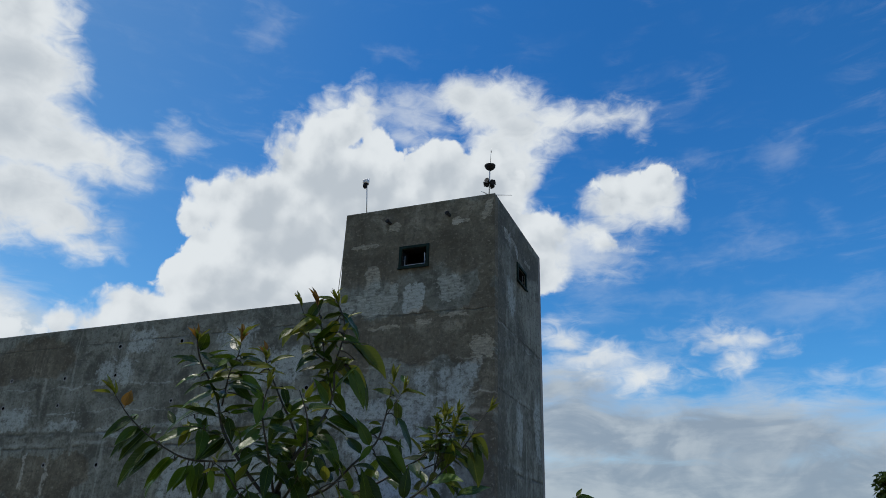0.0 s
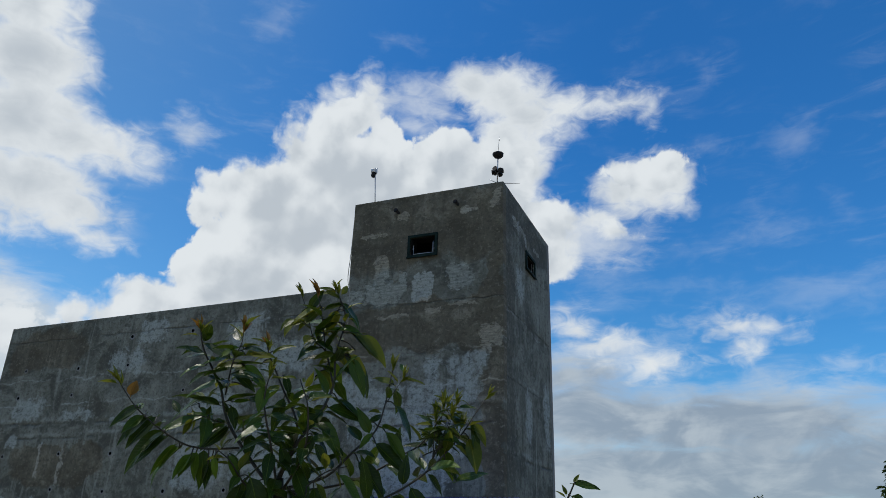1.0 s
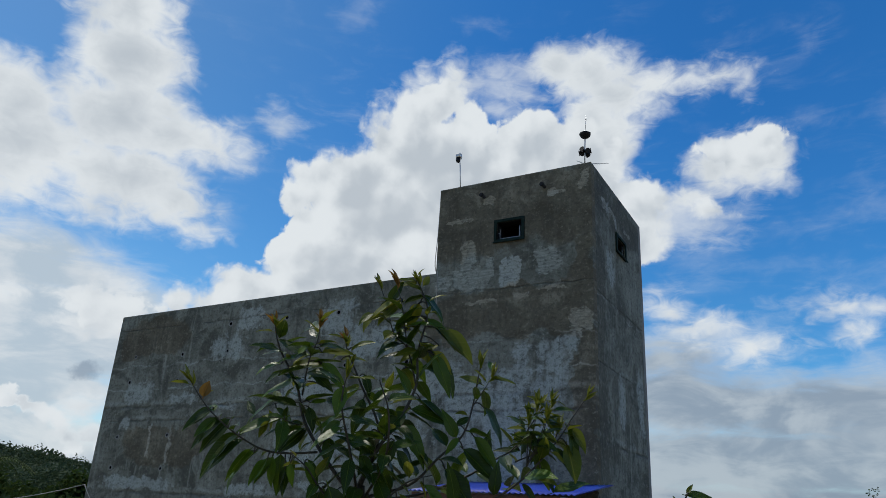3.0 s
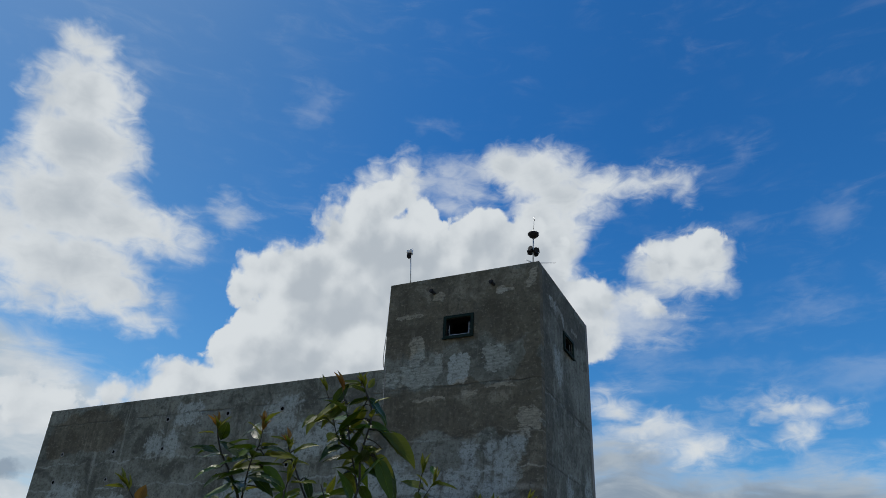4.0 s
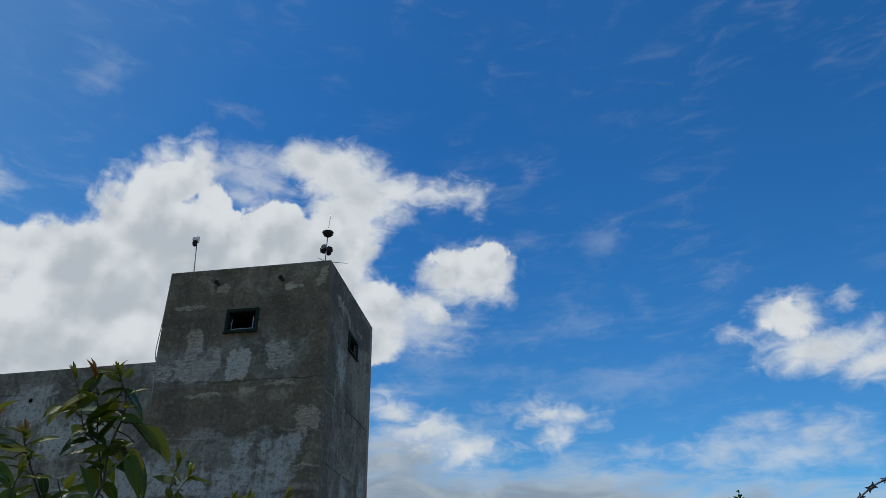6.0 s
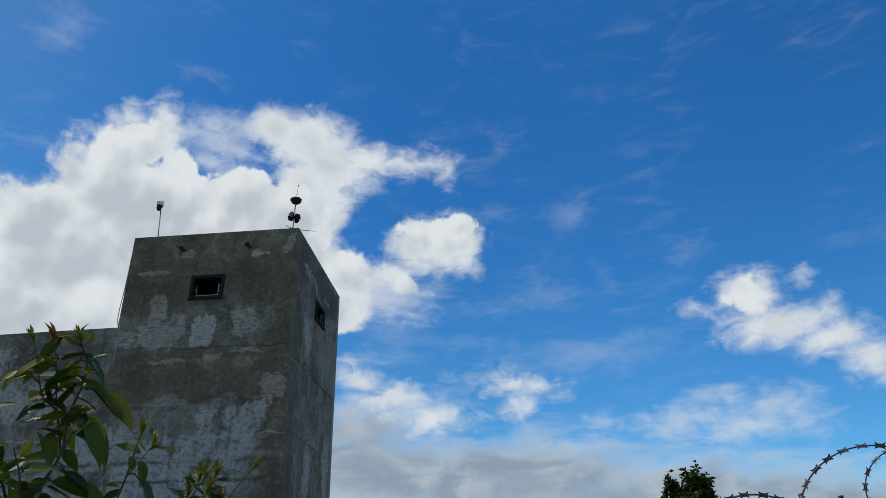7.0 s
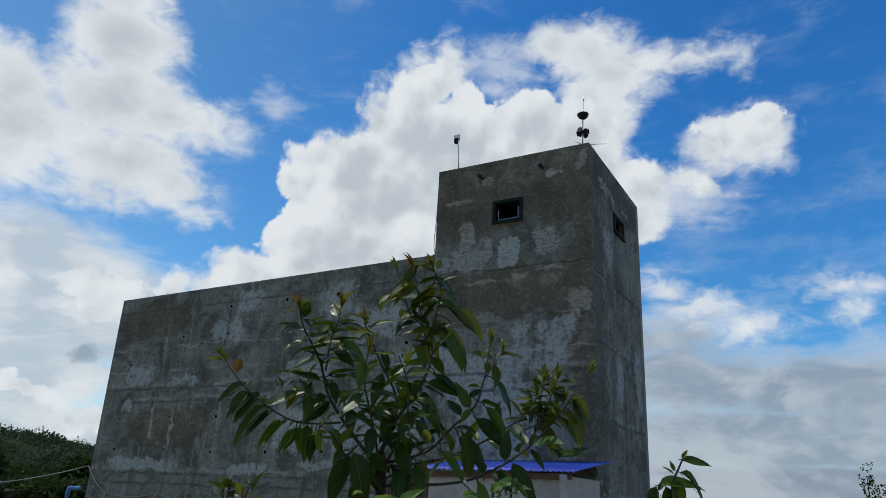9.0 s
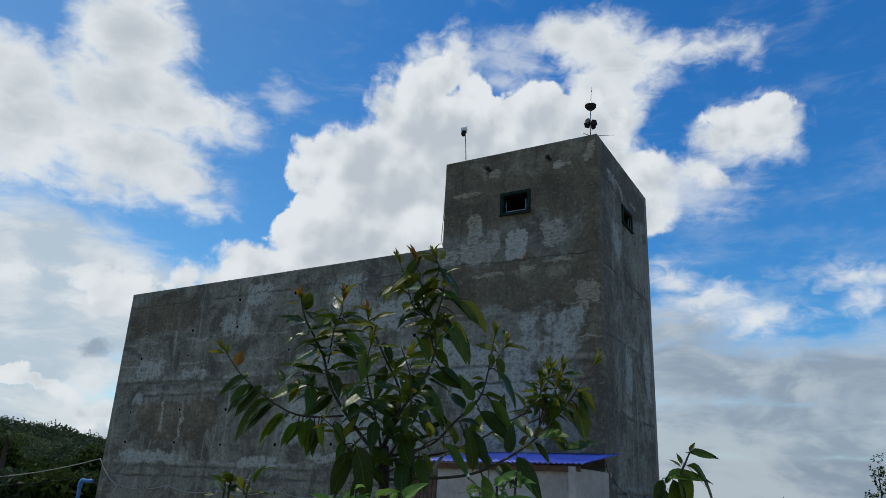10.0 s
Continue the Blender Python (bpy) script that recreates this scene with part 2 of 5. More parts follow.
sky = node(W, "ShaderNodeTexSky")
sky.sky_type, sky.sun_disc, sky.sun_elevation, sky.sun_rotation = "NISHITA", False, radians(SUN_EL), radians(SUN_AZ)
sky.altitude, sky.air_density, sky.dust_density, sky.ozone_density = 200.0, 1.0, 0.6, 3.0
blue = node(W, "ShaderNodeHueSaturation", {"Saturation": 1.30, "Value": ramp(W, height, 2.0, 42.0, 0.126, 0.102), "Color": sky.outputs[0]}).outputs[0]
tint = blend(W, ramp(W, height, 6.0, 36.0), (0.62, 0.955, 1.02), (0.43, 0.93, 1.15))
tint = blend(W, maths(W, "MULTIPLY", westward, 0.66), tint, (1.02, 1.10, 1.0))
tint = blend(W, ramp(W, azimuth, -10.0, 14.0, 0.0, 0.6), tint, (0.62, 1.10, 1.28))
blue = blend(W, 1.0, blue, tint, "MULTIPLY")
shade = blend(W, cover, blue, cloud)
node(W, "ShaderNodeOutputWorld", {"Surface": node(W, "ShaderNodeBackground", {"Color": shade, "Strength": 1.0}).outputs[0]})

sun_data = bpy.data.lights.new("sun", "SUN")
sun_data.energy, sun_data.angle, sun_data.color = 2.2, radians(1.0), (1.0, 0.95, 0.87)
sun = new("sun", sun_data)
a, e = radians(SUN_AZ), radians(SUN_EL)
sun.matrix_world = look((0, 0, 0), (-math.sin(a) * math.cos(e), -math.cos(a) * math.cos(e), -math.sin(e)))


# ---- materials ----
def material(name, rough=0.8, metal=0.0):
    m = bpy.data.materials.new(name)
    m.use_nodes = True
    t = m.node_tree
    bsdf = t.nodes["Principled BSDF"]
    bsdf.inputs["Roughness"].default_value, bsdf.inputs["Metallic"].default_value = rough, metal
    return m, t, bsdf


def bump(tree, bsdf, value, depth, strength=1.0, under=None):
    n = node(tree, "ShaderNodeBump", {"Height": value, "Distance": depth, "Strength": strength})
    if under is not None:
        tree.links.new(under, n.inputs["Normal"])
    tree.links.new(n.outputs[0], bsdf.inputs["Normal"])
    return n.outputs[0]


def place(tree):
    return node(tree, "ShaderNodeTexCoord").outputs["Object"]


def plain(name, low, high, scale=12.0, rough=0.7, metal=0.0, relief=0.002, gloss=0.5):
    """A surface that varies between two colours at two scales."""
    m, t, b = material(name, rough, metal)
    b.inputs["Specular IOR Level"].default_value = gloss
    p = place(t)
    big, fine = fbm(t, p, scale, 5.0), fbm(t, p, scale * 9, 4.0)
    mixed = maths(t, "MULTIPLY_ADD", fine, 0.45, maths(t, "MULTIPLY", big, 0.6))
    t.links.new(blend(t, ramp(t, mixed, 0.36, 0.68), low, high), b.inputs["Base Color"])
    t.links.new(ramp(t, fine, 0.3, 0.7, rough - 0.08, min(rough + 0.12, 1.0)), b.inputs["Roughness"])
    bump(t, b, mixed, relief)
    return m


def concrete(name, across):
    """Weathered cement render; across is 0 for a wall along x, 1 for a wall along y."""
    m, t, b = material(name, 0.9)
    p = place(t)
    c = node(t, "ShaderNodeSeparateXYZ", {0: p}).outputs
    u, z = c[across], c[2]
    wall = node(t, "ShaderNodeCombineXYZ", {0: u, 1: z}).outputs[0]
    big = fbm(t, wall, 0.45, 6.0, 0.6)
    mid = fbm(t, wall, 2.1, 8.0, 0.62, 0.4)
    fine = fbm(t, p, 38.0, 5.0, 0.65)
    runs = fbm(t, vmath(t, "MULTIPLY", wall, (5.5, 0.42, 1)), 1.0, 7.0, 0.62, 0.25)
    wobbly = node(t, "ShaderNodeTexNoise", {"Vector": wall, "Scale": 1.1, "Detail": 6.0, "Roughness": 0.6}).outputs["Color"]
    blotch = fbm(t, vmath(t, "ADD", wall, (7.3, 2.1, 0)), 1.15, 7.0, 0.64, 0.5)
    sand = fbm(t, p, 13.0, 6.0, 0.68)
    base = blend(t, ramp(t, big, 0.34, 0.66), (0.170, 0.156, 0.126), (0.330, 0.310, 0.265))
    base = blend(t, ramp(t, mid, 0.40, 0.68, 0.0, 0.8), base, (0.42, 0.40, 0.350))
    coat = Field(t, vmath(t, "MULTIPLY_ADD", vmath(t, "SUBTRACT", wobbly, (0.5, 0.5, 0.5)), (1.3, 1.3, 0), wall), True)
    for spot in COAT[across]:
        coat.add(*spot)
    coated = ramp(t, coat.value(), 0.0, 0.5)
    base = blend(t, maths(t, "MULTIPLY", coated, 0.74), base, blend(t, mid, (0.120, 0.110, 0.086), (0.170, 0.158, 0.128)))
    base = blend(t, ramp(t, blotch, 0.52, 0.38, 0.0, 0.88), base, (0.110, 0.100, 0.080))
    base = blend(t, ramp(t, blotch, 0.54, 0.68, 0.0, 0.62), base, (0.46, 0.44, 0.39))
    # rain runs, pale and dark
    bare_of_coat = maths(t, "SUBTRACT", 1.0, maths(t, "MULTIPLY", coated, 0.8))
    base = blend(t, maths(t, "MULTIPLY", bare_of_coat, ramp(t, runs, 0.54, 0.70, 0.0, 0.58)), base, (0.54, 0.52, 0.465))
    base = blend(t, ramp(t, runs, 0.46, 0.30, 0.0, 0.66), base, (0.105, 0.096, 0.078))
    # bare, paler patches where the finishing coat has come off
    ragged = node(t, "ShaderNodeTexNoise", {"Vector": wall, "Scale": 2.6, "Detail": 7.0, "Roughness": 0.65}).outputs["Color"]
    moved = vmath(t, "MULTIPLY_ADD", vmath(t, "SUBTRACT", ragged, (0.5, 0.5, 0.5)), (0.55, 0.55, 0), wall)
    bare, chalk = Field(t, moved, True), Field(t, moved, True)
    for f, spots in ((bare, BARE[across]), (chalk, CHALK[across])):
        for spot in spots:
            f.add(*spot)
    torn = maths(t, "MULTIPLY_ADD", maths(t, "SUBTRACT", mid, 0.5), 2.0, bare.value())
    torn = maths(t, "MULTIPLY_ADD", maths(t, "SUBTRACT", fbm(t, vmath(t, "MULTIPLY", wall, (7.0, 10.0, 1)), 1.0, 8.0, 0.70), 0.5), 2.8, torn)
    bare_mask = ramp(t, torn, 0.20, 0.42)
    joints = maths(t, "ABSOLUTE", maths(t, "SINE", maths(t, "MULTIPLY", z, 42.0)))
    ghost = ramp(t, joints, 0.05, 0.55, 0.72, 1.0)
    laid = fbm(t, vmath(t, "MULTIPLY", wall, (5.0, 21.0, 1)), 1.0, 6.0, 0.6)
    pale = blend(t, ramp(t, laid, 0.34, 0.66), (0.40, 0.385, 0.345), (0.72, 0.70, 0.64))
    base = blend(t, maths(t, "MULTIPLY", bare_mask, maths(t, "MULTIPLY", ghost, 0.72)), base, pale)
    worn = maths(t, "MULTIPLY_ADD", maths(t, "SUBTRACT", runs, 0.5), 1.9, chalk.value())
    worn = maths(t, "MULTIPLY_ADD", maths(t, "SUBTRACT", fbm(t, wall, 3.4, 8.0, 0.70, 0.6), 0.5), 4.0, worn)
    base = blend(t, ramp(t, worn, 0.15, 1.0, 0.0, 0.72), base, blend(t, sand, (0.50, 0.51, 0.505), (0.78, 0.79, 0.78)))
    # one clean-edged patch of white plaster
    skim = Field(t, vmath(t, "MULTIPLY_ADD", vmath(t, "SUBTRACT", ragged, (0.5, 0.5, 0.5)), (0.22, 0.30, 0), wall), True)
    for spot in SKIM[across]:
        skim.add(*spot)
    skimmed = ramp(t, maths(t, "MULTIPLY_ADD", maths(t, "SUBTRACT", sand, 0.5), 1.6, skim.value()), 0.05, 0.30)
    base = blend(t, maths(t, "MULTIPLY", skimmed, maths(t, "MULTIPLY", ghost, 0.85)), base, blend(t, laid, (0.50, 0.50, 0.48), (0.80, 0.79, 0.76)))
    # day joints between the pours
    sway = maths(t, "MULTIPLY_ADD", maths(t, "SUBTRACT", fbm(t, wall, 1.4, 7.0, 0.65), 0.5), 0.20, z)
    lines = None
    for level, width in JOINTS[across]:
        d = ramp(t, maths(t, "ABSOLUTE", maths(t, "SUBTRACT", sway, level)), 0.0, width, 1.0, 0.0)
        lines = d if lines is None else maths(t, "MAXIMUM", lines, d)
    # paler strips above three joints paint the light on a ledge's upper side
    lip_light = None
    for level, width in JOINTS[across][1:4]:
        d = ramp(t, maths(t, "ABSOLUTE", maths(t, "SUBTRACT", sway, level + 0.04 + 1.4 * width)), 0.0, 1.6 * width, 1.0, 0.0)
        lip_light = d if lip_light is None else maths(t, "MAXIMUM", lip_light, d)
    base = blend(t, maths(t, "MULTIPLY", lip_light, ramp(t, mid, 0.42, 0.60, 0.0, 0.60)), base, (0.56, 0.56, 0.535))
    # thin pale seams that wander along the wall
    stray = maths(t, "MULTIPLY_ADD", maths(t, "SUBTRACT", fbm(t, wall, 0.55, 6.0, 0.62), 0.5), 0.85, z)
    for level in SEAMS[across]:
        d = ramp(t, maths(t, "ABSOLUTE", maths(t, "SUBTRACT", stray, level)), 0.0, 0.035, 1.0, 0.0)
        base = blend(t, maths(t, "MULTIPLY", d, ramp(t, blotch, 0.38, 0.58, 0.0, 0.75)), base, (0.60, 0.60, 0.575))
    broken = maths(t, "MULTIPLY", lines, ramp(t, blotch, 0.40, 0.60, 0.0, 1.0))
    base = blend(t, maths(t, "MULTIPLY", broken, 0.85), base, (0.085, 0.082, 0.076))
    grit = fbm(t, vmath(t, "MULTIPLY", p, (1.0, 1.0, 1.6)), 5.0, 8.0, 0.72)
    base = blend(t, ramp(t, grit, 0.47, 0.37, 0.0, 0.60), base, (0.085, 0.079, 0.064))
    base = blend(t, ramp(t, grit, 0.55, 0.66, 0.0, 0.50), base, (0.42, 0.40, 0.355))
    base = blend(t, ramp(t, sand, 0.49, 0.36, 0.0, 0.60), base, (0.095, 0.087, 0.070))
    base = blend(t, ramp(t, sand, 0.55, 0.68, 0.0, 0.52), base, (0.50, 0.48, 0.43))
    base = blend(t, ramp(t, fine, 0.25, 0.75, 0.40, 0.0), base, (0.12, 0.114, 0.10))
    # overall tint; the side wall's darker, bluer one puts its shade into the colour
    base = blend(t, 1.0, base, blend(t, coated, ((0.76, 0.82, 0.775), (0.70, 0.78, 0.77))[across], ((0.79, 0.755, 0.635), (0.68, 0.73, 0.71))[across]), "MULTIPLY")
    t.links.new(base, b.inputs["Base Color"])
    t.links.new(ramp(t, mid, 0.3, 0.7, 0.78, 0.97), b.inputs["Roughness"])
    b.inputs["Specular IOR Level"].default_value = 0.3
    relief = maths(t, "MULTIPLY_ADD", fine, 0.20, maths(t, "MULTIPLY", mid, 0.9))
    relief = maths(t, "MULTIPLY_ADD", bare_mask, -0.35, relief)
    relief = maths(t, "MULTIPLY_ADD", broken, -0.9, relief)
    bump(t, b, relief, 0.03, 0.9)
    return m


# patches as (along the wall, height, half width, half height)
BARE = {0: [(-1.00, 7.04, 0.34, 0.28), (-2.75, 6.82, 0.50, 0.28), (-2.85, 7.42, 0.22, 0.36), (-2.35, 7.05, 0.14, 0.30),
            (-3.45, 6.80, 0.22, 0.18), (-0.80, 8.58, 0.26, 0.07), (-1.60, 6.36, 0.20, 0.05), (-2.5, 6.30, 0.4, 0.05), (-0.9, 6.50, 0.35, 0.04),
            (-0.28, 5.72, 0.26, 0.30), (-0.16, 8.8, 0.09, 0.22), (-3.1, 8.25, 0.4, 0.05), (-2.4, 8.62, 0.2, 0.10)],
        1: [(0.9, 8.55, 0.25, 0.16), (1.5, 8.52, 0.3, 0.10), (2.6, 8.45, 0.3, 0.08)]}
SKIM = {0: [(-1.84, 6.90, 0.27, 0.34), (-0.86, 8.57, 0.15, 0.05)], 1: [(0.75, 8.62, 0.10, 0.05)]}
SEAMS = {0: [5.45, 4.78], 1: [6.3]}
CHALK = {0: [(-0.85, 4.95, 0.42, 0.45), (-1.55, 4.95, 0.28, 0.42), (-1.75, 4.45, 0.45, 0.35), (-0.95, 4.35, 0.40, 0.26), (-0.45, 5.25, 0.2, 0.2), (-1.5, 3.6, 0.8, 0.5),
             (-9.82, 5.80, 0.72, 0.36), (-12.95, 4.70, 0.65, 0.36), (-11.2, 4.50, 0.6, 0.15), (-9.6, 4.3, 0.5, 0.10), (-12.4, 2.38, 1.5, 0.15), (-9.2, 6.5, 0.5, 0.35),
             (-6.3, 6.3, 0.6, 0.5), (-5.2, 5.6, 0.9, 0.5), (-2.0, 3.3, 1.1, 1.1), (-7.0, 4.6, 1.0, 0.3), (-13.3, 3.86, 0.22, 0.22), (-5.0, 3.4, 1.5, 0.8),
             (-2.7, 4.1, 0.8, 0.7), (-3.6, 4.6, 0.9, 0.5), (-7.2, 3.2, 0.8, 0.6), (-11.42, 3.3, 0.07, 0.62), (-12.2, 3.4, 0.05, 0.45), (-8.6, 2.3, 0.8, 0.16), (-6.6, 2.4, 0.6, 0.12)],
         1: [(1.2, 7.2, 0.3, 0.5), (3.3, 4.6, 0.3, 0.9), (1.8, 4.4, 0.3, 0.6), (1.1, 8.5, 0.12, 0.25), (1.7, 8.45, 0.10, 0.2)]}
# darker, later coat on the tower
COAT = {0: [(-1.8, 8.3, 2.3, 0.95), (-1.7, 5.98, 2.1, 0.55), (-3.1, 5.75, 0.8, 0.45), (-0.2, 5.0, 0.3, 3.0), (-12.8, 6.2, 1.4, 0.6), (-11.5, 3.3, 1.7, 0.5)],
        1: [(1.9, 8.6, 2.2, 0.5), (0.3, 5.0, 0.5, 4.0)]}
JOINTS = {0: [(6.53, 0.030), (4.30, 0.060), (3.95, 0.045), (2.12, 0.055), (1.88, 0.05), (1.0, 0.05)],
          1: [(6.35, 0.05), (4.9, 0.035), (3.4, 0.05), (1.9, 0.05)]}
front_render = concrete("weathered_cement_render", 0)
# same render, with the side's cooler shade painted in
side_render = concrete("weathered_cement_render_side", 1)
inner_concrete = plain("raw_concrete", (0.16, 0.16, 0.155), (0.27, 0.265, 0.255), 1.5, 0.92)
green_metal = plain("dark_green_paint", (0.004, 0.012, 0.009), (0.010, 0.028, 0.021), 9.0, 0.75, 0.0, 0.002, 0.2)
bare_metal = plain("galvanised_steel", (0.30, 0.31, 0.32), (0.52, 0.53, 0.54), 20.0, 0.42, 0.85)
black_plastic = plain("black_plastic", (0.006, 0.006, 0.007), (0.018, 0.018, 0.019), 30.0, 0.65, 0.0, 0.001, 0.25)
# black without gloss, paints the shade inside the vent holes
dark_hollow = plain("dark_hollow", (0.003, 0.003, 0.003), (0.008, 0.008, 0.007), 30.0, 1.0, 0.0, 0.001, 0.0)
white_plastic = plain("white_plastic", (0.62, 0.63, 0.64), (0.78, 0.78, 0.77), 25.0, 0.4)
dark_pipe = plain("grimy_pipe", (0.012, 0.012, 0.012), (0.04, 0.04, 0.039), 30.0, 0.7)
blue_sheet = plain("blue_painted_sheet", (0.014, 0.040, 0.34), (0.035, 0.085, 0.52), 3.0, 0.42)
beige_wall = plain("dusty_plaster", (0.30, 0.29, 0.27), (0.45, 0.43, 0.40), 1.6, 0.9, 0.0, 0.006)
brown_wood = plain("old_brown_wood", (0.050, 0.026, 0.016), (0.15, 0.078, 0.045), 7.0, 0.8, 0.0, 0.006)
blue_pvc = plain("blue_pvc", (0.02, 0.14, 0.36), (0.04, 0.21, 0.46), 8.0, 0.35)
pale_cord = plain("pale_cord", (0.24, 0.24, 0.22), (0.38, 0.37, 0.35), 40.0, 0.7)
rusty_steel = plain("rusty_steel", (0.045, 0.028, 0.022), (0.14, 0.075, 0.05), 30.0, 0.75, 0.2)
razor_steel = plain("dull_razor_steel", (0.05, 0.05, 0.055), (0.13, 0.13, 0.14), 40.0, 0.45, 0.8)
# unseen ground, brightened and warmed to bounce light onto the lower walls
soil = plain("earth_and_weeds", (0.11, 0.105, 0.050), (0.30, 0.235, 0.155), 0.35, 0.95, 0.0, 0.05)
bark = plain("grey_brown_bark", (0.022, 0.016, 0.012), (0.075, 0.056, 0.042), 35.0, 0.85, 0.0, 0.004)
twig_skin = plain("brown_green_twig", (0.016, 0.015, 0.009), (0.055, 0.045, 0.026), 60.0, 0.6)


def foliage(name, low, high, back, rough=0.42, glow=0.25, veins=True):
    m, t, b = material(name, rough)
    p = place(t)
    own = node(t, "ShaderNodeObjectInfo").outputs["Random"]
    isle = node(t, "ShaderNodeNewGeometry").outputs["Random Per Island"]
    vary = maths(t, "FRACT", maths(t, "ADD", own, isle))
    spots = fbm(t, p, 55.0, 4.0)
    tone = maths(t, "MULTIPLY_ADD", spots, 0.35, maths(t, "MULTIPLY", maths(t, "POWER", vary, 2.2), 0.8))
    colour = blend(t, tone, low, high)
    if veins:
        c = node(t, "ShaderNodeSeparateXYZ", {0: p}).outputs
        rib = ramp(t, maths(t, "ABSOLUTE", c[0]), 0.0, 0.0016, 1.0, 0.0)
        side = maths(t, "ABSOLUTE", maths(t, "SINE", maths(t, "MULTIPLY", maths(t, "SUBTRACT", c[1], maths(t, "ABSOLUTE", c[0])), 320.0)))
        rib = maths(t, "MAXIMUM", rib, ramp(t, side, 0.0, 0.16, 0.28, 0.0))
        colour = blend(t, maths(t, "MULTIPLY", rib, 0.55), colour, back)
        b.inputs["Specular IOR Level"].default_value = 0.22
        bump(t, b, maths(t, "ADD", rib, spots), 0.0012, 0.7)
    else:
        b.inputs["Specular IOR Level"].default_value = 0.04
    t.links.new(colour, b.inputs["Base Color"])
    thin_leaf = node(t, "ShaderNodeBsdfTranslucent", {"Color": blend(t, 0.5, colour, back)})
    both = node(t, "ShaderNodeMixShader", {0: glow, 1: b.outputs[0], 2: thin_leaf.outputs[0]})
    t.links.new(both.outputs[0], t.nodes["Material Output"].inputs["Surface"])
    return m


leaf_green = foliage("glossy_dark_leaf", (0.004, 0.013, 0.002), (0.072, 0.135, 0.010), (0.15, 0.23, 0.015), 0.38, 0.15)
leaf_young = foliage("young_leaf", (0.045, 0.085, 0.008), (0.17, 0.18, 0.015), (0.28, 0.27, 0.03), 0.45, 0.35)
leaf_orange = foliage("orange_leaf", (0.20, 0.105, 0.018), (0.12, 0.055, 0.020), (0.34, 0.18, 0.03), 0.5, 0.4)
leaf_bright = foliage("fresh_green_leaf", (0.045, 0.135, 0.018), (0.19, 0.34, 0.060), (0.28, 0.45, 0.12), 0.5, 0.3)
# near-white leaf: painted glints in the tree, pale tips on the low shrub
leaf_pale_glint = foliage("pale_leaf_underside", (0.30, 0.34, 0.30), (0.42, 0.45, 0.40), (0.5, 0.52, 0.45), 0.5, 0.15)
tree_leaf = foliage("tree_foliage", (0.016, 0.034, 0.009), (0.075, 0.115, 0.028), (0.10, 0.14, 0.03), 0.5, 0.2, False)
# lighter and bluer than tree_leaf: haze and sunlight put into the colour
wood_leaf = foliage("far_woodland", (0.038, 0.060, 0.034), (0.105, 0.135, 0.068), (0.08, 0.12, 0.03), 0.7, 0.1, False)


# ---- mesh helpers ----
def part(name, bm, mat, parent=None, label=""):
    me = bpy.data.meshes.new(name)
    bm.to_mesh(me)
    bm.free()
    me.materials.append(mat)
    ob = new(name, me)
    ob.parent = parent
    return tagged(ob, label)


def thing(name, label, category, at=(0, 0, 0), group="", kind=""):
    ob = new(name)
    ob.location = at
    ob.empty_display_size = 0.2
    return tagged(ob, label, category, group, kind)


def box(bm, x0, x1, y0, y1, z0, z1, bevel=0.0):
    made = bmesh.ops.create_cube(bm, size=1.0, matrix=Matrix.LocRotScale(
        ((x0 + x1) / 2, (y0 + y1) / 2, (z0 + z1) / 2), None, (x1 - x0, y1 - y0, z1 - z0)))["verts"]
    if bevel:
        edges = list({e for v in made for e in v.link_edges})
        bmesh.ops.bevel(bm, geom=edges, offset=bevel, segments=2, affect="EDGES", profile=0.5)
    return bm


def tube(bm, points, radii, sides=8, caps=True):
    """A round bar along points, with a radius at each."""
    points = [Vector(p) for p in points]
    rings, side = [], None
    for n, p in enumerate(points):
        ahead = (points[min(n + 1, len(points) - 1)] - points[max(n - 1, 0)]).normalized()
        if side is None:
            side = ahead.orthogonal().normalized()
        side = (side - ahead * side.dot(ahead)).normalized()
        other = ahead.cross(side)
        r = radii[n] if hasattr(radii, "__len__") else radii
        rings.append([bm.verts.new(p + r * (math.cos(k) * side + math.sin(k) * other))
                      for k in (2 * math.pi * i / sides for i in range(sides))])
    for a, b in zip(rings, rings[1:]):
        for i in range(sides):
            f = bm.faces.new((a[i], a[(i + 1) % sides], b[(i + 1) % sides], b[i]))
            f.smooth = True
    if caps:
        bm.faces.new(rings[0][::-1])
        bm.faces.new(rings[-1])
    return bm


def lathe(bm, outline, at, axis="Z", sides=20):
    """A turned body: outline as (radius, distance along the axis)."""
    turn = {"Z": Matrix(), "Y": Matrix.Rotation(radians(90), 4, "X"), "X": Matrix.Rotation(radians(90), 4, "Y")}[axis]
    rings = [[bm.verts.new(Vector(at) + turn @ Vector((r * math.cos(k), r * math.sin(k), h)))
              for k in (2 * math.pi * i / sides for i in range(sides))] for r, h in outline]
    for a, b in zip(rings, rings[1:]):
        for i in range(sides):
            bm.faces.new((a[i], a[(i + 1) % sides], b[(i + 1) % sides], b[i])).smooth = True
    bm.faces.new(rings[0][::-1])
    bm.faces.new(rings[-1])
    return bm


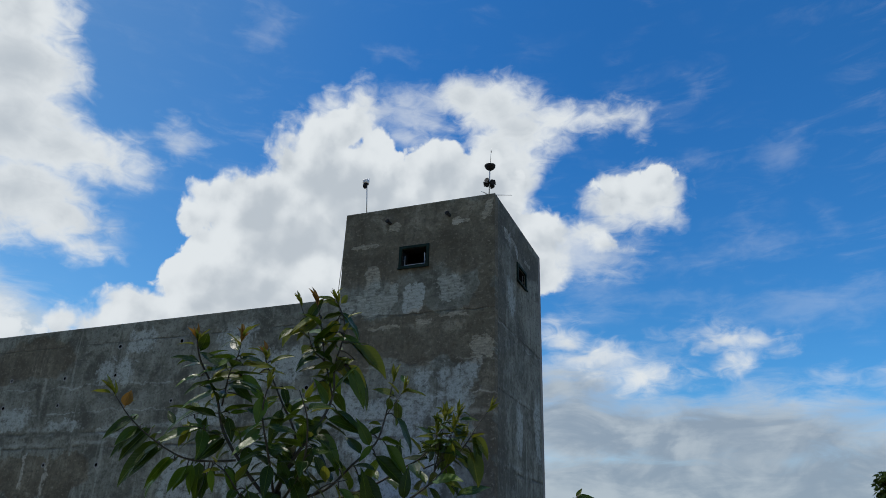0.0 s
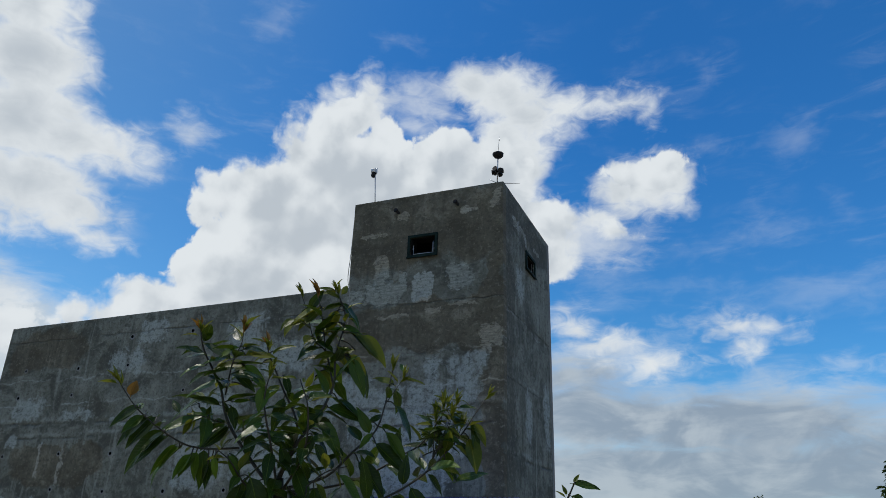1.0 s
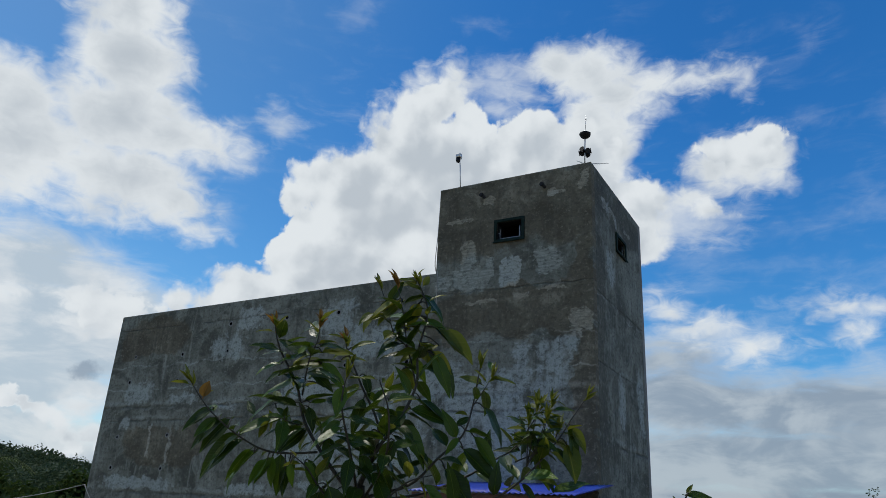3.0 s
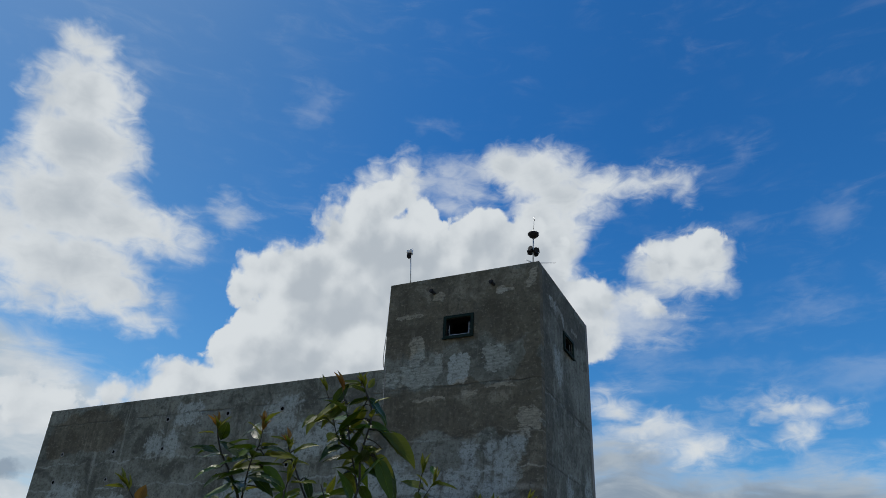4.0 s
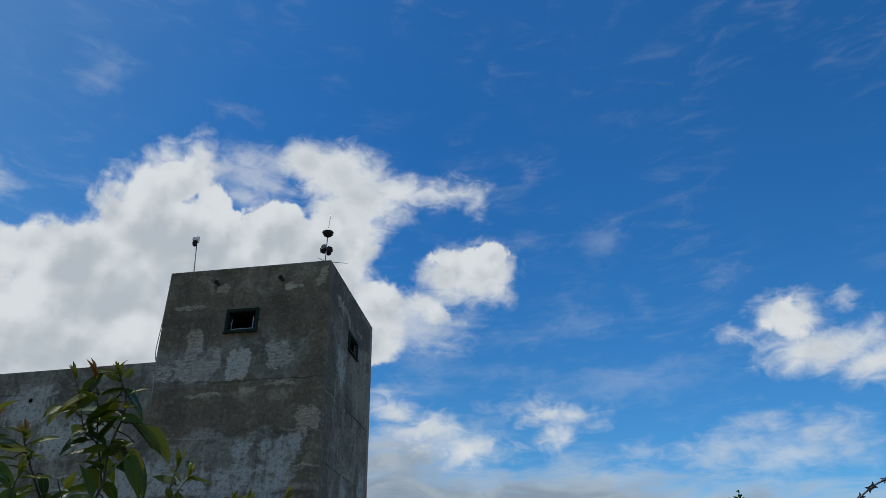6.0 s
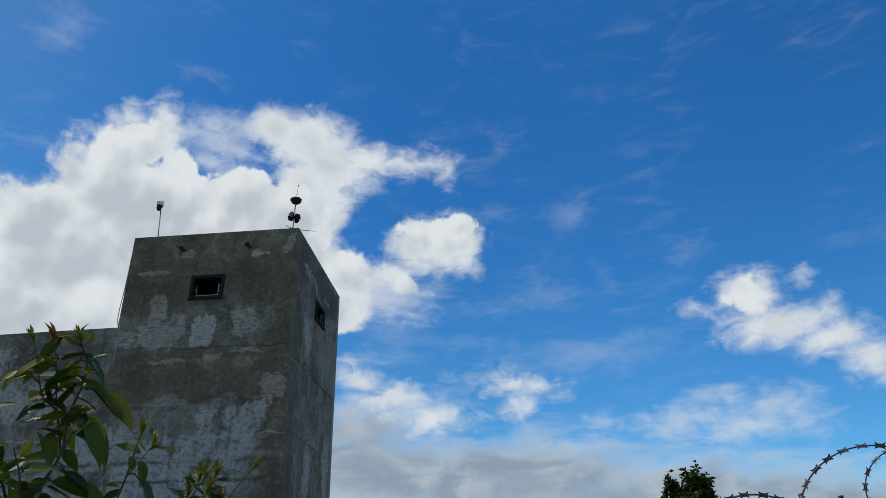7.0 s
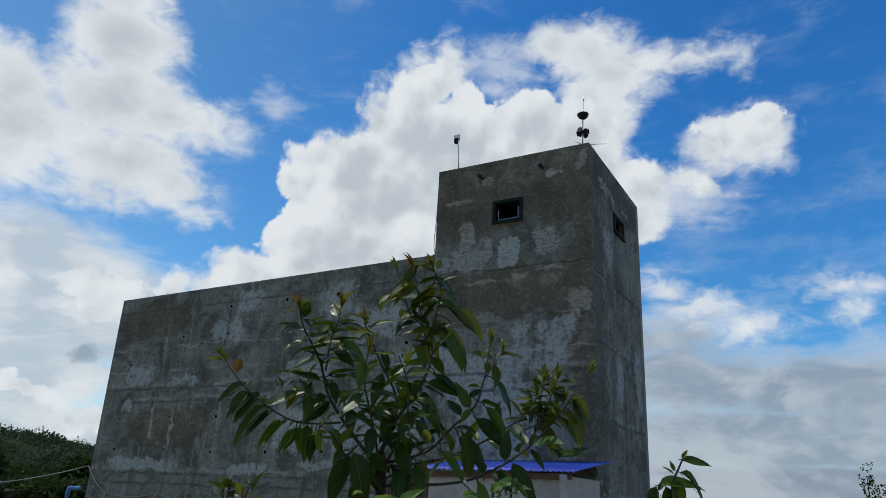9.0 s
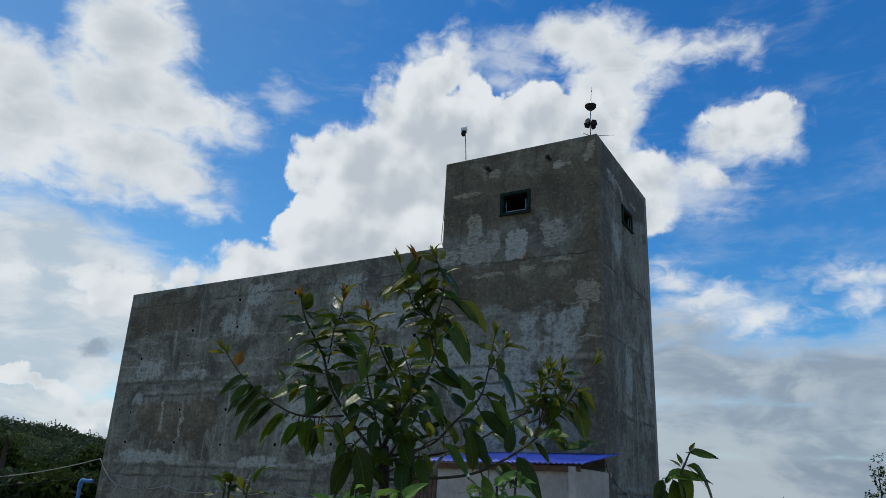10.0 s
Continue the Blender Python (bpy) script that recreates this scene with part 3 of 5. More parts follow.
def panel(us, zs, solid, spot, thick):
    """A wall over the grid of us and zs with thickness; solid(u, z) tells which cells stand; spot(u, z, d) places a corner."""
    bm = bmesh.new()
    found = {}

    def vert(i, j, back):
        if (i, j, back) not in found:
            found[i, j, back] = bm.verts.new(spot(us[i], zs[j], thick if back else 0.0))
        return found[i, j, back]

    full = {(i, j) for i in range(len(us) - 1) for j in range(len(zs) - 1)
            if solid((us[i] + us[i + 1]) / 2, (zs[j] + zs[j + 1]) / 2)}
    for i, j in full:
        ring = [(i, j), (i + 1, j), (i + 1, j + 1), (i, j + 1)]
        bm.faces.new([vert(*k, False) for k in ring])
        bm.faces.new([vert(*k, True) for k in reversed(ring)])
        for (a, b), beside in zip(zip(ring, ring[1:] + ring[:1]), ((i, j - 1), (i + 1, j), (i, j + 1), (i - 1, j))):
            if beside not in full:
                bm.faces.new((vert(*b, False), vert(*a, False), vert(*a, True), vert(*b, True)))
    bmesh.ops.recalc_face_normals(bm, faces=bm.faces[:])
    return bm


def smooth_path(points, steps=4):
    """Points along a smooth curve through the given ones."""
    p = [Vector(q) for q in points]
    p = [2 * p[0] - p[1], *p, 2 * p[-1] - p[-2]]
    out = []
    for a, b, c, d in zip(p, p[1:], p[2:], p[3:]):
        for k in range(steps):
            t = k / steps
            out.append(0.5 * (2 * b + (c - a) * t + (2 * a - 5 * b + 4 * c - d) * t * t + (3 * b - a - 3 * c + d) * t ** 3))
    return out + [p[-2]]


# ---- ground and hill ----
bm = bmesh.new()
rim = [0.0, 8, 16, 30, 60, 120, 300, 900, 3000]
rows = []
for r in rim:
    rows.append([bm.verts.new((r * math.sin(k), r * math.cos(k), 0.0)) for k in (2 * math.pi * i / 48 for i in range(48))] if r else
                [bm.verts.new((0, 0, 0))])
for i in range(48):
    bm.faces.new((rows[0][0], rows[1][(i + 1) % 48], rows[1][i]))
for a, b in zip(rows[1:], rows[2:]):
    for i in range(48):
        bm.faces.new((a[i], a[(i + 1) % 48], b[(i + 1) % 48], b[i]))
bmesh.ops.recalc_face_normals(bm, faces=bm.faces[:])
tagged(part("ground", bm, soil), "bare earth and low weeds round the building", "ground", kind="structure")

# ---- the concrete building ----
LEN, DEEP, ROOF, TOP, TOWER = 14.31, 3.87, 7.07, 9.15, -3.67
building = thing("concrete_building", "grey weathered concrete bird house with a square corner tower", "building")
WIN = (-2.165, -1.575, 7.665, 8.075)
SIDE_WIN = (1.72, 2.37, 7.765, 8.095)
bm = panel([-LEN, TOWER, WIN[0], WIN[1], 0.0], [0.0, ROOF, WIN[2], WIN[3], TOP],
           lambda u, z: (z < ROOF or u > TOWER) and not (WIN[0] < u < WIN[1] and WIN[2] < z < WIN[3]),
           lambda u, z, d: (u, d, z - (0.09 * (TOWER - u) / (LEN + TOWER) if z == ROOF and u < TOWER else 0.0)), 0.2)
part("front_wall", bm, front_render, building)
bm = panel([0.2, SIDE_WIN[0], SIDE_WIN[1], DEEP - 0.2], [6.36, SIDE_WIN[2], SIDE_WIN[3], TOP],
           lambda u, z: not (SIDE_WIN[0] < u < SIDE_WIN[1] and SIDE_WIN[2] < z < SIDE_WIN[3]),
           lambda u, z, d: (-d, u, z), 0.2)
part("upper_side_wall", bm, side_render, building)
bm = box(bmesh.new(), -0.207, -0.007, 0.32, DEEP - 0.2, 0.0, 6.36)
box(bm, -0.2, 0.0, 0.2, 0.32, 0.0, 6.36)
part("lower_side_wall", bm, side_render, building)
part("back_wall", box(bmesh.new(), -LEN, 0.0, DEEP - 0.2, DEEP, 0.0, ROOF - 0.09), inner_concrete, building)
part("back_tower_wall", box(bmesh.new(), TOWER, 0.0, DEEP - 0.2, DEEP, ROOF - 0.09, TOP), inner_concrete, building)
part("end_wall", box(bmesh.new(), -LEN, -LEN + 0.2, 0.2, DEEP - 0.2, 0.0, ROOF - 0.09), side_render, building)
part("inner_tower_wall", box(bmesh.new(), TOWER, TOWER + 0.2, 0.2, DEEP - 0.2, 0.0, TOP), side_render, building)
part("low_roof", box(bmesh.new(), -LEN + 0.2, TOWER, 0.2, DEEP - 0.2, ROOF - 0.34, ROOF - 0.16), inner_concrete, building)
part("tower_roof", box(bmesh.new(), TOWER + 0.2, -0.2, 0.2, DEEP - 0.2, TOP - 0.24, TOP - 0.08), inner_concrete, building)


def entrance(parent, spot, u0, u1, z0, z1):
    """A bird entrance: green steel frame with a sill lip, and a bright inner strip."""
    win = new("window")
    win.parent = parent
    w = 0.066
    for name, a in (("frame_top", (u0 - w, u1 + w, z1, z1 + w)), ("frame_bottom", (u0 - w, u1 + w, z0 - w, z0)),
                    ("frame_side", (u0 - w, u0, z0, z1)), ("frame_side", (u1, u1 + w, z0, z1))):
        bm = bmesh.new()
        box(bm, a[0], a[1], -0.035, 0.012, a[2], a[3], 0.006)
        for v in bm.verts:
            v.co = spot(v.co.x, v.co.z, v.co.y)
        part(name, bm, green_metal, win, "dark green steel frame")
    bm = bmesh.new()
    box(bm, u0 - w - 0.01, u1 + w + 0.01, -0.06, -0.03, z0 - w - 0.012, z0 - w + 0.016, 0.004)
    for v in bm.verts:
        v.co = spot(v.co.x, v.co.z, v.co.y)
    part("sill", bm, green_metal, win)
    # added black plates over the reveal, so the opening looks as dark as shade
    for a in ((u0 - 0.004, u1 + 0.004, z1 - 0.006, z1 + 0.004), (u0 - 0.004, u1 + 0.004, z0 - 0.004, z0 + 0.006),
              (u0 - 0.004, u0 + 0.006, z0 + 0.006, z1 - 0.006), (u1 - 0.006, u1 + 0.004, z0 + 0.006, z1 - 0.006)):
        bm = box(bmesh.new(), a[0], a[1], 0.014, 0.32, a[2], a[3])
        for v in bm.verts:
            v.co = spot(v.co.x, v.co.z, v.co.y)
        part("lining", bm, black_plastic, win, "black plates added to keep the opening dark")
    bm = bmesh.new()
    i = 0.055
    for a in ((u0 + i, u1 - i, z0 + 0.03, z0 + 0.040), (u0 + i, u0 + i + 0.008, z0 + 0.045, z0 + 0.26),
              (u1 - i - 0.012, u1 - i, z0 + 0.045, z0 + 0.30), (u0 + i - 0.03, u0 + i, z0 + 0.16, z0 + 0.172),
              (u1 - i, u1 - i + 0.03, z0 + 0.12, z0 + 0.132)):
        box(bm, a[0], a[1], 0.03, 0.045, a[2], a[3])
    for v in bm.verts:
        v.co = spot(v.co.x, v.co.z, v.co.y)
    part("inner_strip", bm, bare_metal, win, "bright galvanised inner strip")
    return win


entrance(building, lambda u, z, d: (u, d, z), *WIN)
entrance(building, lambda u, z, d: (-d, u, z), *SIDE_WIN)

# vent pipes set in the walls
for x, z in ((-2.53, 8.79), (-1.07, 8.78)):
    vent = thing("vent_pipe", "short dark vent pipe sticking out of the tower wall", "pipe", (x, 0, z), "tower vents")
    bm = bmesh.new()
    tube(bm, [(0.03, 0.1, -0.04), (0.015, -0.04, -0.02), (-0.005, -0.10, 0.0)], [0.036, 0.036, 0.038], 14)
    part("pipe", bm, dark_pipe, vent)
    bm = bmesh.new()
    lathe(bm, [(0.034, 0.0), (0.050, 0.0), (0.050, 0.03), (0.034, 0.03)], (-0.005, -0.098, 0.0), "Y", 14)
    part("collar", bm, black_plastic, vent)

bm = bmesh.new()
sides = 14
rings = [[bm.verts.new((r * math.cos(k), d, r * math.sin(k))) for k in (2 * math.pi * i / sides for i in range(sides))]
         for r, d in ((0.085, 0.004), (0.078, -0.005), (0.050, -0.008), (0.046, -0.003))]
for a, b in zip(rings, rings[1:]):
    for i in range(sides):
        bm.faces.new((a[i], a[(i + 1) % sides], b[(i + 1) % sides], b[i])).smooth = True
# a flat black face stands in for the hole's shaded depth
bm.faces.new(rings[-1]).material_index = 1
bmesh.ops.recalc_face_normals(bm, faces=bm.faces[:])
hole_mesh = bpy.data.meshes.new("vent_hole")
bm.to_mesh(hole_mesh)
bm.free()
hole_mesh.materials.append(inner_concrete)
hole_mesh.materials.append(dark_hollow)
rng = random.Random(5)
for z, xs in ((6.40, (-9.86, -7.95, -6.30)), (5.71, (-13.39, -11.49, -9.83)), (4.99, (-13.42, -11.51, -7.95)),
              (3.54, (-13.49, -11.54, -9.85)), (2.70, (-13.48, -11.56, -9.85, -8.03, -6.35)), (5.08, (-5.97, -4.28))):
    for x in xs:
        hole = new("vent_hole", hole_mesh)
        hole.location = (x + rng.uniform(-0.02, 0.02), 0.0, z + rng.uniform(-0.03, 0.03))
        hole.scale = (s := rng.uniform(0.70, 1.0), 1, s)
        tagged(hole, "small dark round vent hole in the grey wall", "vent", "wall vents")

# ---- masts on the tower ----
mast = thing("camera_mast", "small white security camera on a thin steel pole", "camera", (-3.2, 0.1, TOP))
part("pole", tube(bmesh.new(), [(0, 0, -0.02), (-0.03, 0, 0.45), (-0.06, 0, 0.86)], 0.012, 8), bare_metal, mast)
bm = box(bmesh.new(), -0.135, -0.005, -0.09, 0.03, 0.83, 0.93, 0.02)
part("housing", bm, white_plastic, mast, "white plastic housing")
bm = lathe(bmesh.new(), [(0.02, 0.70), (0.045, 0.725), (0.058, 0.78), (0.05, 0.83)], (-0.085, -0.03, 0.0), "Z", 16)
part("dome", bm, black_plastic, mast, "dark round lens dome")
part("bracket", tube(bmesh.new(), [(-0.02, 0.0, 0.80), (-0.02, 0.0, 0.97)], 0.018, 8), white_plastic, mast)

mast = thing("speaker_mast", "thin pole with two black speaker clusters and an aerial", "loudspeaker", (-0.17, 0.1, TOP))
part("pole", tube(bmesh.new(), [(0, 0, -0.02), (0.01, 0, 0.45), (0.025, 0, 0.86)], 0.014, 8), bare_metal, mast)
part("aerial", tube(bmesh.new(), [(0.025, 0, 0.86), (0.05, 0, 1.22)], [0.006, 0.004], 6), bare_metal, mast)
part("aerial_tip", lathe(bmesh.new(), [(0.004, 1.10), (0.013, 1.12), (0.004, 1.15)], (0.045, 0, 0), "Z", 8), black_plastic, mast)
bm = lathe(bmesh.new(), [(0.05, 0.66), (0.095, 0.69), (0.125, 0.735), (0.13, 0.77), (0.07, 0.80), (0.03, 0.82)], (0.02, 0, 0), "Z", 9)
part("upper_cluster", bm, black_plastic, mast, "black ring of small horn speakers")
for k in range(6):
    a = 2 * math.pi * k / 6 + 0.3
    d = Vector((math.cos(a), math.sin(a), 0.25 * math.sin(3 * a)))
    bm = tube(bmesh.new(), [Vector((0.01, 0, 0.32)) + d * s for s in (0.0, 0.05, 0.09, 0.13)], [0.025, 0.02, 0.045, 0.062], 10)
    part("horn", bm, black_plastic, mast)
bm = tube(bmesh.new(), [(-0.16, -0.05, 0.12), (0.02, 0.0, 0.02)], 0.008, 6)
part("stay", bm, bare_metal, mast)
bm = tube(bmesh.new(), [(0.0, 0.0, 0.03), (0.22, 0.12, 0.05), (0.44, 0.28, 0.09)], [0.009, 0.008, 0.004], 6)
part("boom", bm, bare_metal, mast)

cord = thing("roof_cable", "thin pale cable running down the tower edge", "cable")
bm = tube(bmesh.new(), smooth_path([(-3.68, 0.03, 8.75), (-3.69, 0.02, 8.0), (-3.71, 0.0, 7.35), (-3.70, 0.06, 7.12), (-3.62, -0.02, 7.06),
                                    (-3.60, -0.02, 6.2)]), 0.009, 6)
part("cable", bm, pale_cord, cord)

# ---- lean-to shed against the wall ----
shed = thing("lean_to_shed", "small plastered lean-to with a blue corrugated sheet roof", "shed")
EAVE_Y, EAVE_Z, HEAD_Z = -2.0, 2.30, 2.58
bm = bmesh.new()
cols = 130
x0, x1 = -2.80, 0.32
grid = []
for i in range(cols + 1):
    x = x0 + (x1 - x0) * i / cols
    wave = 0.014 * math.sin(2 * math.pi * x / 0.095)
    grid.append([bm.verts.new((x - (0.12 * s if i == cols else 0), EAVE_Y * (1 - s) - 0.004 * s, EAVE_Z + (HEAD_Z - EAVE_Z) * s + wave + d))
                 for s, d in ((0, 0), (0.5, 0), (1, 0), (1, -0.004), (0, -0.004))])
for a, b in zip(grid, grid[1:]):
    for k in range(5):
        bm.faces.new((a[k], b[k], b[(k + 1) % 5], a[(k + 1) % 5])).smooth = True
bmesh.ops.recalc_face_normals(bm, faces=bm.faces[:])
part("roof_sheet", bm, blue_sheet, shed, "blue corrugated steel sheet")
part("eave_beam", box(bmesh.new(), -2.75, 0.2, -1.93, -1.86, 2.18, 2.272, 0.006), brown_wood, shed)
part("wall", box(bmesh.new(), -2.46, 0.06, -1.84, -1.72, 0.0, 2.20, 0.01), beige_wall, shed)
part("side_wall", box(bmesh.new(), -0.06, 0.06, -1.72, -0.01, 0.0, 2.25, 0.01), beige_wall, shed)
part("corner_post", box(bmesh.new(), 0.02, 0.14, -1.98, -1.845, 0.0, 2.26, 0.008), beige_wall, shed)
gate = thing("wooden_gate", "dark brown slatted wooden gate beside the lean-to", "gate", (0, 0, 0))
for k in range(11):
    x = -3.35 + 0.08 * k
    part("slat", box(bmesh.new(), x, x + 0.055, -1.83, -1.80, 0.05, 2.06 + 0.03 * rng.random(), 0.004), brown_wood, gate)
for z in (0.4, 1.2, 1.98):
    part("rail", box(bmesh.new(), -3.38, -2.47, -1.798, -1.75, z, z + 0.07, 0.004), brown_wood, gate)

# ---- cable with lamp holders, blue pipe ----
line = thing("string_cable", "pale sagging cable with small lamp holders along the wall", "cable")
pins = [(-30.0, -3.2, 1.75), (-22.0, -1.4, 1.62), (-14.36, -0.04, 2.27), (-13.45, -0.04, 1.62), (-11.5, -0.04, 1.66), (-9.7, -0.04, 1.60), (-7.9, -0.04, 1.68),
        (-6.2, -0.04, 1.62), (-4.4, -0.04, 1.70), (-3.4, -0.04, 1.75)]
for n, (a, b) in enumerate(zip(pins, pins[1:])):
    sag = 0.30 if n < 2 else 0.11
    pts = [Vector(a).lerp(Vector(b), k / 10) - Vector((0, 0, sag * 4 * (k / 10) * (1 - k / 10))) for k in range(11)]
    part("cord", tube(bmesh.new(), pts, 0.011, 6), pale_cord, line)
    if n > 1:
        part("lamp_holder", lathe(bmesh.new(), [(0.015, -0.10), (0.035, -0.08), (0.035, -0.03), (0.018, 0.01)], b, "Z", 10), pale_cord, line)
second = thing("low_cable", "second thin dark cable sagging lower beside the building", "cable")
pts = [Vector((-30, -3.4, 1.05)).lerp(Vector((-14.4, 0.6, 1.9)), k / 12) - Vector((0, 0, 1.4 * (k / 12) * (1 - k / 12))) for k in range(13)]
part("cord", tube(bmesh.new(), pts, 0.0055, 6), dark_pipe, second)
pipe = thing("blue_water_pipe", "bent blue plastic water pipe beside the wall", "pipe", (-14.78, -0.1, -0.06))
bm = tube(bmesh.new(), smooth_path([(-0.16, 0, 0), (-0.16, 0, 1.0), (-0.16, 0, 1.58), (-0.14, 0, 1.70), (-0.06, 0, 1.735), (0.10, 0, 1.735),
                                    (0.3, 0.05, 1.735)]), 0.05, 12)
part("pipe", bm, blue_pvc, pipe)
part("elbow", tube(bmesh.new(), smooth_path([(-0.16, 0, 1.54), (-0.155, 0, 1.66), (-0.10, 0, 1.73), (0.0, 0, 1.735)]), 0.062, 12), blue_pvc, pipe)

side_line = thing("side_cable", "thin dark cable with hanging lamp holders on the side wall", "cable")
pins = [(0.20, -0.6, 2.42), (0.05, 0.05, 2.28), (0.03, 1.2, 1.92), (0.03, 2.6, 1.90), (0.03, 3.8, 1.92)]
for n, (a, b) in enumerate(zip(pins, pins[1:])):
    pts = [Vector(a).lerp(Vector(b), k / 8) - Vector((0, 0, 0.08 * 4 * (k / 8) * (1 - k / 8))) for k in range(9)]
    part("cord", tube(bmesh.new(), pts, 0.007, 6), black_plastic, side_line)
    if n:
        part("lamp_holder", lathe(bmesh.new(), [(0.012, -0.12), (0.030, -0.10), (0.028, -0.05), (0.012, 0.0)], (a[0] + 0.02, a[1], a[2]), "Z", 10), pale_cord, side_line)


# ---- leaves ----
def leaf_mesh(name, length, width, fold, droop, mat, waves=0.0, seed=0):
    """A pointed blade along +y, its midrib on x = 0, folded up along it and drooping to the tip."""
    r = random.Random(seed)
    bm = bmesh.new()
    rows, n = [], 9
    for i in range(n + 1):
        s = i / n
        w = width * (math.sin(math.pi * min(1.0, s ** 0.80)) ** 0.85) * (1 - 0.25 * s) if 0 < i < n else 0.0009
        y = length * s
        z = -droop * length * s * s
        ripple = waves * length * math.sin(9 * s + r.random())
        rows.append([bm.verts.new((x * w, y, z + fold * abs(x) * w + ripple * abs(x))) for x in (-1, -0.5, 0, 0.5, 1)])
    for a, b in zip(rows, rows[1:]):
        for k in range(4):
            bm.faces.new((a[k], a[k + 1], b[k + 1], b[k])).smooth = True
    tube(bm, [(0, -0.10 * length, 0.012 * length), (0, 0, 0), (0, 0.5 * length, -droop * length * 0.25 - 0.0012)], [0.0013, 0.0013, 0.0007], 4, False)
    me = bpy.data.meshes.new(name)
    bm.to_mesh(me)
    bm.free()
    me.materials.append(mat)
    return me


BLADES = [leaf_mesh("leaf", 0.125, 0.0265, 0.35, 0.20, leaf_green, 0.01, 1), leaf_mesh("leaf", 0.135, 0.0275, 0.20, 0.38, leaf_green, 0.02, 2),
          leaf_mesh("leaf", 0.115, 0.0260, 0.42, 0.10, leaf_green, 0.015, 3), leaf_mesh("leaf", 0.105, 0.0255, 0.25, 0.50, leaf_green, 0.03, 4),
          leaf_mesh("leaf", 0.145, 0.0280, 0.10, 0.28, leaf_green, 0.02, 5)]
YOUNG = [leaf_mesh("young_leaf", 0.078, 0.017, 0.5, 0.15, leaf_young, 0.02, 6), leaf_mesh("young_leaf", 0.098, 0.021, 0.35, 0.30, leaf_young, 0.02, 7)]
BUDS = [leaf_mesh("bud_leaf", 0.030, 0.006, 0.8, -0.1, leaf_young, 0.0, 8), leaf_mesh("bud_leaf", 0.034, 0.007, 0.7, 0.1, leaf_orange, 0.0, 9)]
FRESH = [leaf_mesh("broad_leaf", 0.13, 0.042, 0.35, 0.75, leaf_bright, 0.07, 10), leaf_mesh("broad_leaf", 0.10, 0.036, 0.55, 0.45, leaf_bright, 0.09, 11),
         leaf_mesh("broad_leaf", 0.085, 0.034, 0.15, 0.95, leaf_bright, 0.06, 16)]
LONG = [leaf_mesh("long_leaf", 0.17, 0.034, 0.30, 0.70, leaf_green, 0.02, 12), leaf_mesh("long_leaf", 0.15, 0.036, 0.45, 0.95, leaf_green, 0.03, 13)]
ORANGE = leaf_mesh("orange_leaf", 0.036, 0.014, 0.3, 0.2, leaf_orange, 0.02, 14)
PALE_GLINT = leaf_mesh("pale_leaf", 0.034, 0.008, 0.3, 0.4, leaf_pale_glint, 0.05, 15)


def leaf(mesh, parent, at, ahead, up, size=1.0, wide=1.0):
    """One leaf: its blade runs along ahead, its upper side faces up as far as that allows."""
    y = Vector(ahead).normalized()
    z = Vector(up) - y * y.dot(Vector(up))
    z = z.normalized() if z.length > 1e-3 else y.orthogonal().normalized()
    x = y.cross(z)
    ob = new(mesh.name.split(".")[0], mesh)
    ob.parent = parent
    ob.matrix_local = Matrix.Translation(at) @ Matrix((x, y, z)).transposed().to_4x4() @ Matrix.Diagonal((size * wide, size, size, 1))
    return ob


# ---- the young tree before the building; r runs to the right, d away, z up ----
R = random.Random(11)
tree_turn = math.degrees(math.atan2(0.562, 0.827))


def seat(x, y, size):
    """The foot of a thing drawn at full size at (x, y), when it stands nearer and is smaller by size."""
    return (4.29 + size * (x - 4.287), -13.399 + size * (y + 13.237), 1.726 - size * 1.729)


SMALL, TREE_SIZE = 0.581, 0.557
young_tree = thing("young_tree", "leafy young fruit tree with glossy dark leaves and orange tips", "tree", (3.628, -12.436, 0.753))
young_tree.rotation_euler, young_tree.scale = (0, 0, radians(tree_turn)), (TREE_SIZE, TREE_SIZE, TREE_SIZE)
bm = tube(bmesh.new(), smooth_path([(0.06, 0.03, -1.38), (0.03, 0.02, 0.0), (0.015, 0.0, 1.0), (0.01, 0, 1.7), (0.0, 0, 1.87)]),
          [0.021 - 0.0004 * k for k in range(17)], 12)
part("trunk", bm, twig_skin, young_tree)


bough_points = []


